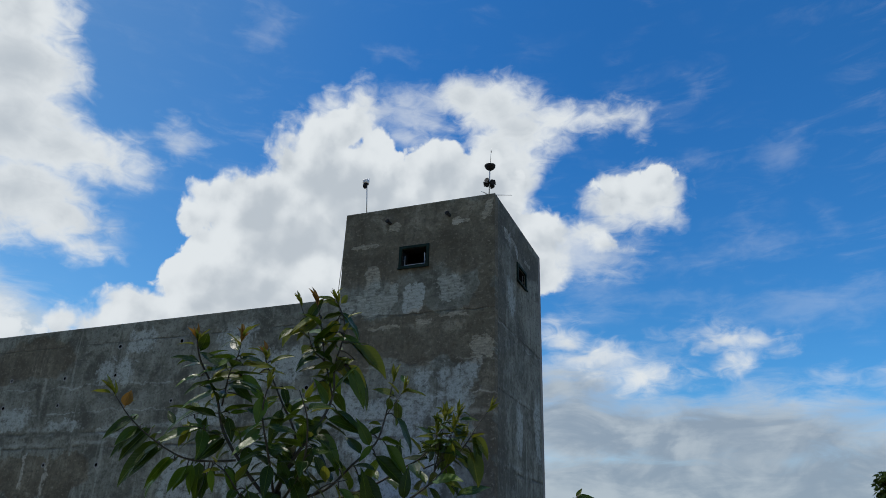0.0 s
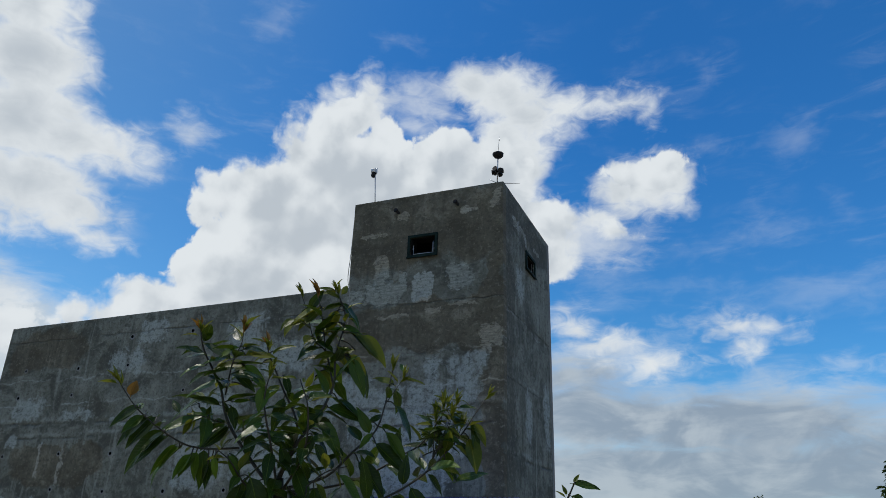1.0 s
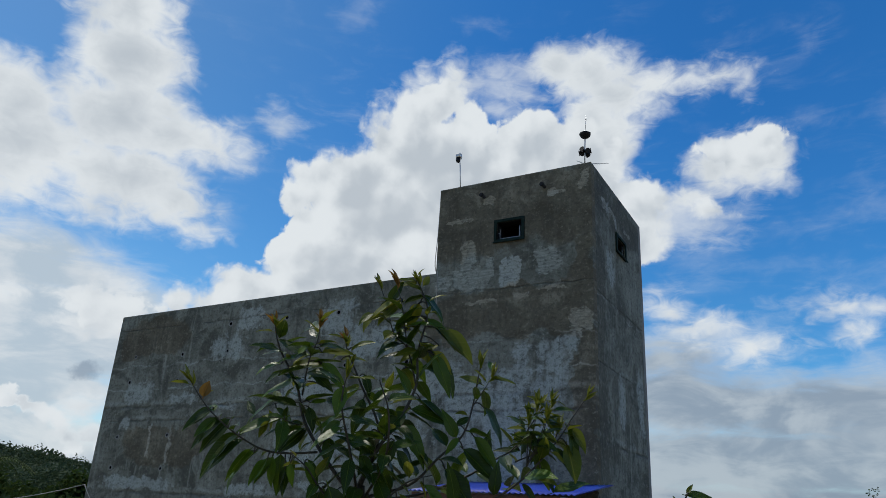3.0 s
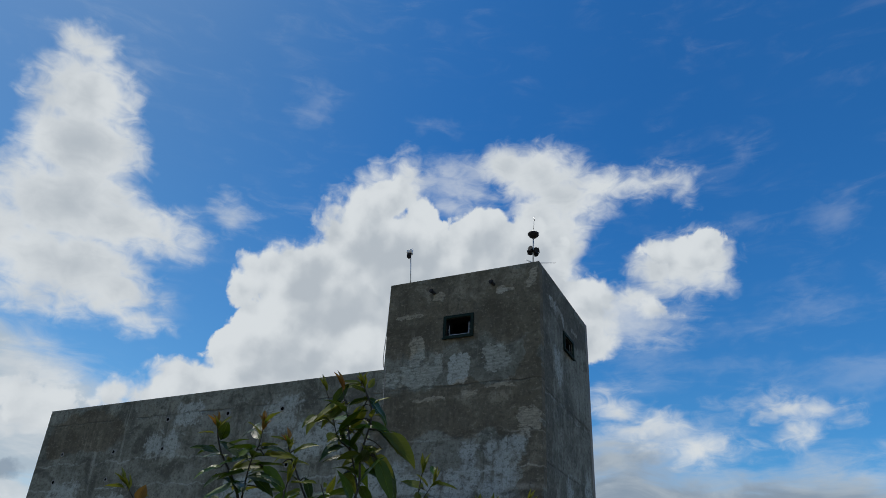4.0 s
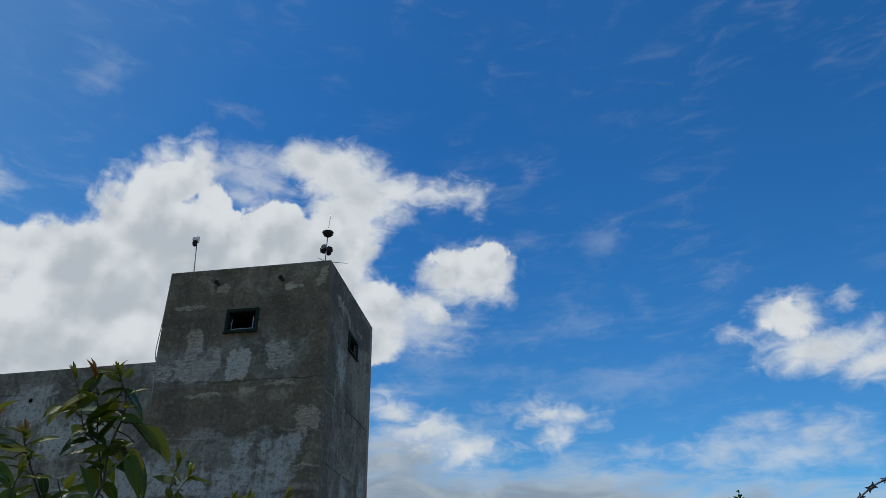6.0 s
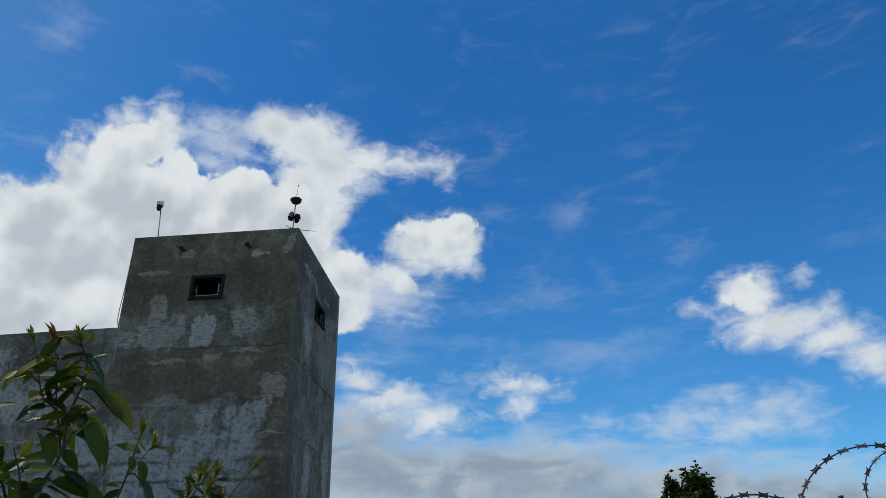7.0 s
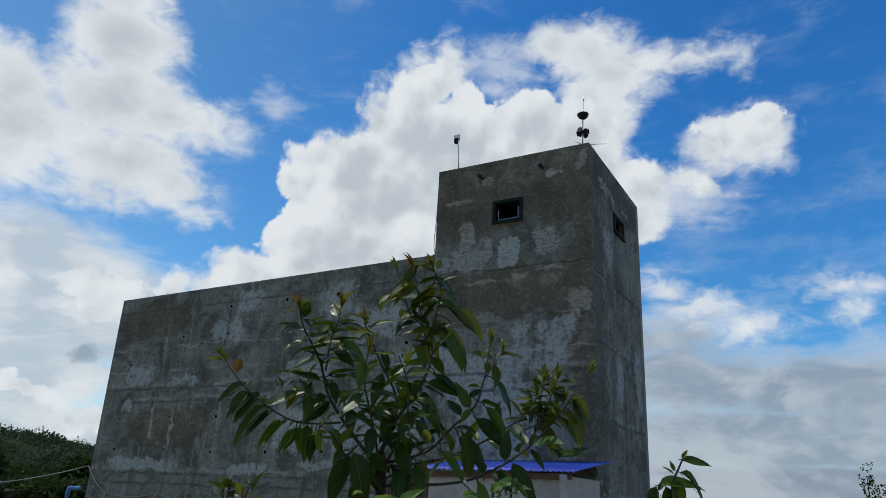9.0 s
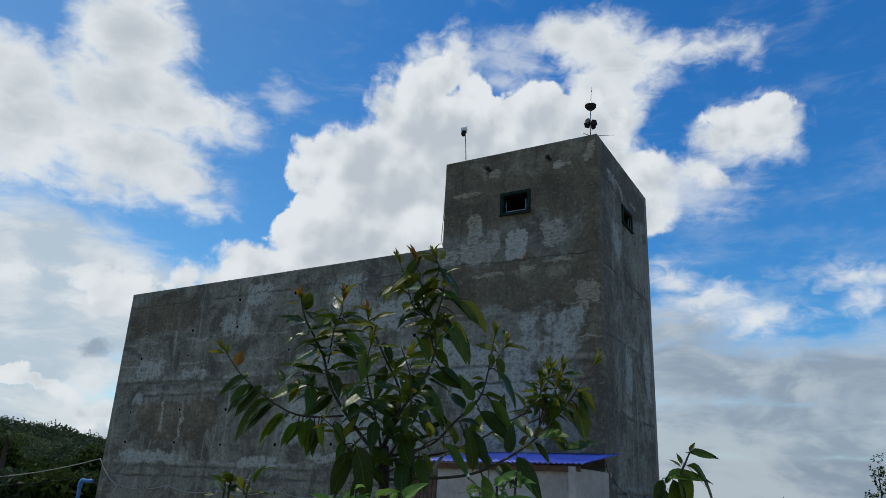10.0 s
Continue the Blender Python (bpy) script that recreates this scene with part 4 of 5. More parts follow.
def limb(points, thick, leafy=(0.2, 1.0), step=0.026, tip="young", size=1.0, sparse=0.0):
    """A tapering limb with alternate leaves and a tuft at its tip."""
    path = smooth_path(points, 5)
    bough_points.extend(path)
    n = len(path)
    branch = part("branch", tube(bmesh.new(), path, [0.60 * thick * (1 - 0.72 * k / n) for k in range(n)], 7), twig_skin, young_tree)
    run = [0.0]
    for a, b in zip(path, path[1:]):
        run.append(run[-1] + (b - a).length)
    at, turn = leafy[0] * run[-1], R.uniform(0, 6.28)
    while at < leafy[1] * run[-1]:
        k = max(i for i in range(n - 1) if run[i] <= at)
        spot = path[k].lerp(path[k + 1], (at - run[k]) / max(run[k + 1] - run[k], 1e-6))
        ahead = (path[k + 1] - path[k]).normalized()
        turn += 2.4 + R.uniform(-0.4, 0.4)
        side = ahead.orthogonal().normalized()
        side = Matrix.Rotation(turn, 3, ahead) @ side
        near_tip = at / run[-1]
        out = side * R.uniform(0.9, 1.3) + ahead * R.uniform(0.1, 0.6) + Vector((0, 0, R.uniform(-0.75, 0.15) + 0.5 * near_tip * near_tip))
        if R.random() > max(sparse, 0.10):
            fresh = near_tip > 0.62 and R.random() < 0.6
            mesh = R.choice(YOUNG) if fresh else R.choice(BLADES)
            # now and then a small whitish leaf stands in for a glint
            if R.random() < 0.012:
                mesh = PALE_GLINT
            facing = Vector((R.uniform(-0.7, 0.7), R.uniform(-1.1, 0.4), 1.0))
            leaf(mesh, young_tree, spot + out.normalized() * 0.012, out, facing, size * R.uniform(0.58, 0.90) * (1.0 - 0.35 * near_tip ** 3))
        at += 0.62 * step * R.uniform(0.7, 1.35)
    end, ahead = path[-1], (path[-1] - path[-2]).normalized()
    if tip:
        for k in range(6):
            a = 2 * math.pi * k / 6 + R.random()
            side = Matrix.Rotation(a, 3, ahead) @ ahead.orthogonal().normalized()
            mesh = BUDS[0] if tip == "young" else (BUDS[1] if R.random() < 0.7 else BUDS[0])
            leaf(mesh, young_tree, end - ahead * 0.006 * k, ahead + side * R.uniform(0.25, 0.8), Vector((0, 0, 1)) - ahead * 0.5, R.uniform(0.8, 1.35))
    return branch


limb([(0, 0, 1.85), (-0.05, 0.02, 1.88), (-0.16, 0.05, 2.02), (-0.20, 0.06, 2.13), (-0.26, 0.05, 2.23), (-0.28, 0.03, 2.30)], 0.0105, step=0.019, tip="orange")
limb([(-0.12, 0.03, 1.95), (-0.20, 0.0, 1.94), (-0.26, -0.03, 1.945), (-0.33, -0.06, 1.98), (-0.39, -0.08, 2.025), (-0.43, -0.09, 2.07), (-0.46, -0.09, 2.11)],
     0.0055, (0.25, 0.95), 0.085, size=0.8)
limb([(-0.18, 0.05, 2.02), (-0.24, 0.0, 2.03), (-0.29, -0.03, 2.02)], 0.003, (0.4, 1.0), 0.034, "")
limb([(-0.18, 0.05, 2.08), (-0.24, 0.1, 2.085), (-0.29, 0.12, 2.07)], 0.003, (0.4, 1.0), 0.034, "")
limb([(-0.18, 0.05, 2.10), (-0.17, 0.02, 2.19), (-0.15, 0.0, 2.25), (-0.15, 0.0, 2.31)], 0.0045, (0.15, 1.0), 0.017, "orange")
limb([(-0.01, 0, 1.85), (0.02, -0.02, 1.92), (0.05, -0.03, 1.98), (0.09, -0.02, 2.04), (0.13, 0.0, 2.14), (0.13, 0.02, 2.24), (0.15, 0.02, 2.36), (0.11, 0.02, 2.46)],
     0.0105, (0.1, 1.0), 0.023)
limb([(0.13, 0.0, 2.14), (0.10, 0.04, 2.25), (0.06, 0.05, 2.29), (0.03, 0.05, 2.38), (0.0, 0.05, 2.45)], 0.0048, (0.2, 0.8), 0.032)
limb([(0.10, 0.04, 2.25), (0.075, 0.02, 2.37), (0.05, 0.02, 2.45)], 0.004, (0.2, 0.75), 0.034, "orange")
limb([(0.0, 0, 1.86), (0.04, 0.05, 2.01), (-0.02, 0.07, 2.14), (-0.07, 0.08, 2.24), (-0.08, 0.08, 2.28)], 0.008, (0.1, 1.0), 0.018, "orange")
limb([(0.0, 0, 1.84), (-0.03, -0.08, 1.95), (-0.06, -0.12, 2.06), (-0.05, -0.13, 2.15)], 0.007, (0.1, 1.0), 0.026)
limb([(0.01, 0, 1.83), (0.06, -0.10, 1.93), (0.06, -0.15, 2.04), (0.03, -0.16, 2.12)], 0.007, (0.2, 1.0), 0.028, "")
limb([(0.01, 0, 1.84), (0.13, 0.0, 1.88), (0.20, -0.02, 1.95), (0.26, -0.03, 2.01), (0.285, -0.03, 2.09), (0.30, -0.02, 2.18), (0.31, -0.02, 2.22)],
     0.0075, (0.28, 0.85), 0.060, size=0.9)
limb([(0.285, -0.03, 2.09), (0.31, -0.05, 2.13), (0.34, -0.06, 2.18)], 0.003, (0.5, 1.0), 0.03)
limb([(0.01, 0, 1.83), (0.16, 0.05, 1.86), (0.28, 0.08, 1.91), (0.36, 0.08, 1.96), (0.42, 0.07, 2.0), (0.48, 0.06, 2.09), (0.50, 0.06, 2.13)],
     0.007, (0.3, 1.0), 0.030, size=1.1)
limb([(0.0, 0, 1.78), (0.22, -0.02, 1.80), (0.33, -0.04, 1.845), (0.41, -0.05, 1.90), (0.46, -0.05, 1.95), (0.52, -0.04, 2.02), (0.56, -0.03, 2.08), (0.61, -0.03, 2.15)],
     0.007, (0.3, 0.86), 0.030, size=1.1)
limb([(0.42, 0.06, 1.96), (0.50, 0.0, 2.0), (0.53, -0.02, 2.06)], 0.004, (0.1, 1.0), 0.022)
limb([(0.0, 0, 1.80), (-0.08, -0.06, 1.84), (-0.13, -0.10, 1.90), (-0.17, -0.10, 1.93)], 0.006, (0.2, 1.0), 0.030, "")
limb([(0.0, 0, 1.79), (0.05, -0.08, 1.82), (0.12, -0.12, 1.88), (0.18, -0.12, 1.90)], 0.006, (0.2, 1.0), 0.030, "")


def hang(kind, r0, z0, r1, z1, d):
    """A single leaf from its foot at (r0, z0) to its tip at (r1, z1), on a short stalk from the nearest limb."""
    mesh = (BLADES + YOUNG)[kind]
    foot = Vector((r0, d, z0))
    ahead = Vector((r1 - r0, R.uniform(-0.03, 0.02), z1 - z0))
    length = max(v.co.y for v in mesh.vertices)
    wide = R.uniform(1.1, 1.45) if kind > 4 else R.uniform(0.90, 1.25)
    leaf(mesh, young_tree, foot, ahead, (R.uniform(-0.3, 0.3), R.uniform(-1.1, -0.35), 0.9), 1.16 * ahead.length / length, wide)
    root = min(bough_points, key=lambda q: (q - foot).length)
    if 0.012 < (root - foot).length < 0.09:
        part("stalk", tube(bmesh.new(), smooth_path([root, root.lerp(foot, 0.5) + Vector((0, 0, 0.006)), foot], 2), 0.0019, 5), twig_skin, young_tree)


# leaves of the tall limb: kind, foot across and up, tip across and up, depth
for spray in ((5, 0.062, 2.380, -0.013, 2.336, 0.014), (6, -0.008, 2.348, -0.040, 2.320, 0.047), (5, 0.112, 2.443, 0.061, 2.452, 0.023),
              (3, 0.133, 2.407, 0.206, 2.371, 0.030), (6, 0.121, 2.380, 0.090, 2.339, 0.021), (4, 0.121, 2.340, 0.065, 2.321, 0.021),
              (5, 0.067, 2.292, 0.033, 2.280, 0.046), (4, 0.094, 2.304, 0.062, 2.318, 0.036), (0, 0.139, 2.339, 0.215, 2.295, 0.026),
              (5, 0.187, 2.306, 0.259, 2.257, 0.026), (6, 0.175, 2.259, 0.129, 2.244, 0.015), (6, 0.173, 2.242, 0.230, 2.202, 0.019),):
    hang(*spray)
    shift = R.uniform(-0.016, 0.016)
    kind, r0, z0, r1, z1, d = spray
    hang(kind, r0 + shift, z0 + 0.008, r1 + 1.8 * shift, z1 + R.uniform(-0.02, 0.012), d + 0.03)
for spray in ((4, 0.176, 2.232, 0.224, 2.141, 0.015), (6, 0.126, 2.242, 0.075, 2.234, 0.031), (6, 0.132, 2.264, 0.168, 2.214, 0.010),
              (6, 0.088, 2.184, 0.116, 2.162, 0.013),):
    hang(*spray)
    shift = R.uniform(-0.016, 0.016)
    kind, r0, z0, r1, z1, d = spray
    hang(kind, r0 + shift, z0 + 0.008, r1 + 1.8 * shift, z1 + R.uniform(-0.02, 0.012), d + 0.03)
# leaves of the tufts on the near side: kind, foot across and up, tip across and up, depth
for spray in ((3, -0.141, 2.230, -0.087, 2.248, 0.003), (3, -0.157, 2.235, -0.213, 2.218, 0.006), (6, -0.136, 2.217, -0.056, 2.237, 0.020),
              (1, -0.169, 2.208, -0.247, 2.207, 0.027), (5, -0.130, 2.185, -0.214, 2.184, 0.029), (1, -0.134, 2.188, -0.060, 2.134, 0.023),
              (6, -0.086, 2.211, -0.024, 2.232, 0.074), (5, -0.051, 2.252, -0.003, 2.270, 0.088), (0, -0.156, 2.158, -0.101, 2.123, 0.028),
              (0, -0.252, 2.160, -0.292, 2.138, 0.066), (3, -0.249, 2.183, -0.305, 2.175, 0.052), (4, -0.254, 2.215, -0.309, 2.219, 0.040),):
    hang(*spray)
for spray in ((4, -0.238, 2.153, -0.174, 2.145, 0.053), (2, -0.121, 2.125, -0.072, 2.134, 0.040), (2, -0.063, 2.102, -0.070, 2.036, -0.112),
              (4, -0.015, 2.172, 0.008, 2.122, 0.062), (3, 0.059, 2.071, 0.113, 2.107, -0.143),):
    hang(*spray)
# leaves of the middle limbs: kind, foot across and up, tip across and up, depth
for spray in ((1, -0.246, 2.096, -0.342, 2.052, 0.103), (2, -0.217, 2.035, -0.338, 1.987, 0.030), (1, -0.171, 2.022, -0.269, 2.017, 0.047),
              (4, -0.254, 2.068, -0.208, 2.047, 0.105), (4, -0.155, 2.082, -0.111, 2.097, 0.053), (4, -0.159, 2.070, -0.137, 2.018, 0.057),
              (1, -0.171, 2.015, -0.225, 1.979, 0.048), (2, -0.157, 2.007, -0.220, 1.950, 0.045), (0, -0.091, 1.989, -0.092, 1.929, 0.040),
              (2, -0.061, 2.020, -0.101, 1.979, -0.093), (4, -0.011, 2.104, -0.036, 2.019, 0.062), (2, 0.019, 2.018, 0.021, 1.954, 0.042),):
    hang(*spray)
for spray in ((2, 0.105, 2.063, 0.049, 2.002, -0.019), (0, 0.121, 2.074, 0.231, 2.049, -0.007), (0, 0.146, 2.102, 0.222, 2.056, 0.006),
              (3, 0.102, 2.029, 0.170, 1.956, -0.026), (2, 0.080, 1.977, 0.048, 1.911, -0.117),):
    hang(*spray)
# leaves of the low arm: kind, foot across and up, tip across and up, depth
for spray in ((2, -0.386, 2.029, -0.438, 1.996, -0.083), (2, -0.376, 2.009, -0.413, 1.967, -0.067), (0, -0.361, 2.005, -0.436, 1.948, -0.063),
              (1, -0.317, 1.973, -0.399, 1.914, -0.041), (2, -0.311, 1.957, -0.367, 1.907, -0.049), (3, -0.274, 1.932, -0.352, 1.888, -0.038),
              (2, -0.240, 1.919, -0.279, 1.863, -0.028), (1, -0.229, 1.929, -0.232, 1.866, -0.011), (1, -0.138, 1.915, -0.100, 1.866, -0.093),
              (1, -0.172, 1.908, -0.164, 1.862, -0.104), (0, -0.195, 1.900, -0.207, 1.863, -0.006),):
    hang(*spray)
    shift = R.uniform(-0.016, 0.016)
    kind, r0, z0, r1, z1, d = spray
    hang(kind, r0 + shift, z0 + 0.008, r1 + 1.8 * shift, z1 + R.uniform(-0.02, 0.012), d + 0.03)
# leaves of the outer limbs: kind, foot across and up, tip across and up, depth
for spray in ((1, 0.315, 2.087, 0.384, 2.017, -0.034), (4, 0.245, 2.036, 0.279, 2.070, -0.023), (2, 0.293, 2.011, 0.352, 1.935, -0.021),
              (2, 0.265, 1.977, 0.348, 1.904, -0.020), (6, 0.308, 2.151, 0.257, 2.180, -0.024), (3, 0.542, 2.049, 0.586, 1.969, -0.036),
              (5, 0.554, 2.049, 0.593, 1.996, -0.036), (5, 0.542, 2.004, 0.563, 1.923, -0.030), (6, 0.494, 1.980, 0.539, 1.958, -0.057),
              (1, 0.451, 2.017, 0.408, 2.003, 0.069), (4, 0.435, 1.992, 0.370, 1.999, 0.076), (1, 0.467, 2.004, 0.485, 1.945, 0.024),):
    hang(*spray)
for spray in ((2, 0.468, 1.941, 0.496, 1.890, -0.041), (0, 0.419, 1.897, 0.460, 1.853, -0.043), (4, 0.504, 1.881, 0.583, 1.923, -0.040),
              (3, 0.264, 1.920, 0.307, 1.855, 0.086), (0, 0.250, 2.002, 0.219, 1.966, -0.040), (1, 0.417, 2.040, 0.448, 2.005, 0.068),):
    hang(*spray)
# leaves of the crotch: kind, foot across and up, tip across and up, depth
for spray in ((3, -0.072, 1.859, -0.017, 1.746, -0.123), (4, -0.086, 1.858, -0.089, 1.811, -0.059), (2, 0.088, 1.955, 0.123, 1.901, -0.116),
              (0, 0.159, 1.939, 0.121, 1.928, -0.005), (0, 0.070, 1.877, 0.128, 1.912, -0.007), (2, 0.159, 1.876, 0.225, 1.805, -0.128),
              (0, 0.220, 1.925, 0.292, 1.848, -0.012), (3, 0.062, 1.826, 0.029, 1.776, -0.082), (1, 0.077, 1.820, 0.042, 1.739, -0.111),
              (4, 0.177, 1.855, 0.132, 1.820, 0.057),):
    hang(*spray)
# drooping leaves that hide the stem
for k in range(7):
    r0, z0 = R.uniform(-0.10, 0.10), R.uniform(1.78, 1.90)
    hang(R.choice((0, 1, 2, 4)), r0, z0, r0 + R.uniform(-0.07, 0.07), z0 - R.uniform(0.05, 0.11), R.uniform(-0.12, 0.02))
# fresh shoots crowded on the outer limb
for r1, d1, z1 in ((0.435, -0.05, 2.075), (0.465, -0.03, 2.115), (0.488, -0.06, 2.085), (0.505, -0.04, 2.125)):
    limb([(0.43, -0.05, 1.94), ((0.43 + r1) / 2, d1, 2.01), (r1, d1, z1)], 0.0035, (0.35, 1.0), 0.013, "young", 0.62)
leaf(ORANGE, young_tree, (-0.412, -0.09, 2.058), (0.15, 0, 1), (0, -1, 0.2), 1.2)


# ---- low plants under it ----
def herb(label, at, stems, blades, flowers=0, size=1.0, small=0.5, pale=False):
    """A soft plant: stems from the ground, broad leaves and small white flowers."""
    plant = thing("garden_plant", label, "plant", seat(at[0], at[1], small))
    plant.scale = (small, small, small)
    foot = -plant.location.z / small - 0.03
    for n, (dx, dy, top) in enumerate(stems):
        path = smooth_path([(0, 0, foot), (dx * 0.2, dy * 0.2, top * 0.5), (dx * 0.7, dy * 0.7, top * 0.85), (dx, dy, top)])
        part("stem", tube(bmesh.new(), path, [0.009 - 0.0005 * k for k in range(len(path))], 6), twig_skin, plant)
        for k in range(20):
            p = path[-1 - k // 7] - Vector((R.uniform(-0.02, 0.02), R.uniform(-0.02, 0.02), 0.007 * k))
            a = 2.4 * k + n + R.uniform(-0.5, 0.5)
            out = Vector((math.cos(a), math.sin(a), R.uniform(-0.5, 1.1)))
            leaf(R.choice(blades), plant, p, out, (R.uniform(-1.0, 1.0), R.uniform(-1.3, 0.3), R.uniform(0.3, 1.2)), size * R.uniform(0.35, 1.05), R.uniform(0.7, 1.2))
        if pale:
            for k in range(3):
                leaf(PALE_GLINT, plant, path[-1] - Vector((0, 0, 0.02 * k)), (R.uniform(-0.6, 0.6), -0.2, 1), (0.2, -1, 0.3), R.uniform(0.25, 0.5))
        for k in range(flowers if n == 0 else 0):
            bm = bmesh.new()
            c = path[-1] + Vector((R.uniform(-0.07, 0.07), -0.04, R.uniform(-0.05, 0.03)))
            for j in range(5):
                a = 2 * math.pi * j / 5
                d, e = Vector((math.cos(a), -0.3, math.sin(a))), Vector((-math.sin(a), 0, math.cos(a)))
                q = [bm.verts.new(c + v) for v in (Vector(), d * 0.003 + e * 0.002, d * 0.007, d * 0.003 - e * 0.002)]
                bm.faces.new(q)
            part("flower", bm, white_plastic, plant, "small white star-shaped flower")
    return plant


def beside(r, d):
    """A place on the ground by the young tree: r metres to its right, d metres beyond it."""
    return (3.107 + 0.827 * r - 0.562 * d, -11.5 + 0.562 * r + 0.827 * d, 0.0)


herb("bright green garden plant with small white flowers", beside(0.31, 0.0), [(0.0, 0, 1.765), (-0.08, 0.0, 1.745), (0.05, 0.02, 1.80), (0.02, -0.04, 1.73)], FRESH, 4, 0.66)
herb("bright green broad-leaved garden plant", beside(-0.08, 0.0), [(0.0, 0, 1.735), (-0.09, 0.02, 1.725), (0.07, 0.0, 1.73), (0.13, 0.02, 1.725)], FRESH, 0, 0.5)
herb("low leafy shrub with pale tips before the wall", beside(-0.42, 0.0), [(0.0, 0, 1.76), (0.07, 0.0, 1.75), (-0.05, 0.03, 1.745)], YOUNG + BLADES[:2], 0, 0.7, 0.5, True)


# shrub with long arching leaves: r runs across, z up, over its foot
x, y, _ = beside(0.80, 0.0)
shrub = thing("long_leaved_shrub", "upright shrub with long dark glossy arching leaves", "plant", seat(x, y, SMALL))
shrub.rotation_euler, shrub.scale = (0, 0, math.atan2(0.509, 0.861)), (SMALL, SMALL, SMALL)
foot = -shrub.location.z / SMALL - 0.03
part("stem", tube(bmesh.new(), smooth_path([(0.0, 0, foot), (0.0, 0.02, 0.6), (0.015, 0.01, 1.6), (0.033, 0, 1.796), (0.053, 0, 1.851), (0.070, 0, 1.885)]),
                  [0.0062 - 0.00020 * k for k in range(21)], 7), twig_skin, shrub)
part("stem", tube(bmesh.new(), smooth_path([(0.012, 0.01, 1.62), (-0.01, 0.03, 1.74), (-0.005, 0.03, 1.80)]), [0.005 - 0.0003 * k for k in range(9)], 6), twig_skin, shrub)
for mesh, r0, d0, z0, r1, d1, z1, wide, tilt in (
        (BLADES[2], 0.062, 0.0, 1.877, 0.140, -0.015, 1.868, 1.0, -0.9), (YOUNG[0], 0.066, 0.0, 1.880, 0.082, 0.0, 1.906, 1.0, -0.5),
        (YOUNG[1], 0.068, 0.01, 1.880, 0.115, 0.02, 1.899, 0.7, -0.2), (YOUNG[1], 0.040, 0.0, 1.845, 0.033, 0.0, 1.873, 1.2, -1.0),
        (YOUNG[0], 0.036, 0.0, 1.838, 0.012, 0.01, 1.858, 0.8, -0.6), (LONG[0], -0.004, 0.0, 1.805, 0.105, -0.02, 1.845, 1.0, -0.8),
        (LONG[1], 0.060, 0.01, 1.842, 0.180, 0.0, 1.790, 0.75, -0.5), (LONG[1], 0.022, -0.01, 1.812, 0.095, -0.02, 1.735, 1.5, -1.0),
        (LONG[0], 0.010, -0.01, 1.800, 0.035, -0.03, 1.690, 1.3, -1.0), (BLADES[0], -0.008, 0.03, 1.800, -0.035, 0.01, 1.735, 1.1, -0.9),
        (BLADES[1], 0.000, 0.03, 1.790, 0.020, 0.02, 1.825, 1.0, -0.7), (LONG[0], 0.000, 0.02, 1.770, -0.045, 0.0, 1.700, 1.2, -0.8),
        (LONG[1], 0.020, 0.0, 1.740, 0.130, 0.02, 1.720, 1.0, -0.6), (LONG[0], 0.010, 0.0, 1.690, -0.09, 0.0, 1.66, 1.0, -0.6)):
    way_to = Vector((r1 - r0, d1 - d0, z1 - z0))
    leaf(mesh, shrub, (r0, d0, z0), way_to, (0.1, tilt, 0.8), 1.08 * way_to.length / max(v.co.y for v in mesh.vertices), wide)


# ---- crowned trees ----
def sprig_mesh(bm, at, ahead, r, size, count=7):
    """A small twig's worth of leaves, as folded blades."""
    for k in range(count):
        a = r.uniform(0, 6.28)
        side = Matrix.Rotation(a, 3, ahead) @ ahead.orthogonal().normalized()
        d = (side + ahead * r.uniform(0.1, 1.0) + Vector((0, 0, r.uniform(-0.4, 0.3)))).normalized()
        o = d.cross(Vector((r.uniform(-1, 1), r.uniform(-1, 1), r.uniform(0.2, 1)))).normalized()
        p = at + ahead * size * r.uniform(-0.6, 0.6)
        L, w = size * r.uniform(0.7, 1.2), size * r.uniform(0.18, 0.28)
        v = [bm.verts.new(q) for q in (p, p + d * L * 0.45 + o * w, p + d * L - Vector((0, 0, 0.12 * L)), p + d * L * 0.45 - o * w)]
        bm.faces.new((v[0], v[1], v[2]))
        bm.faces.new((v[0], v[2], v[3]))


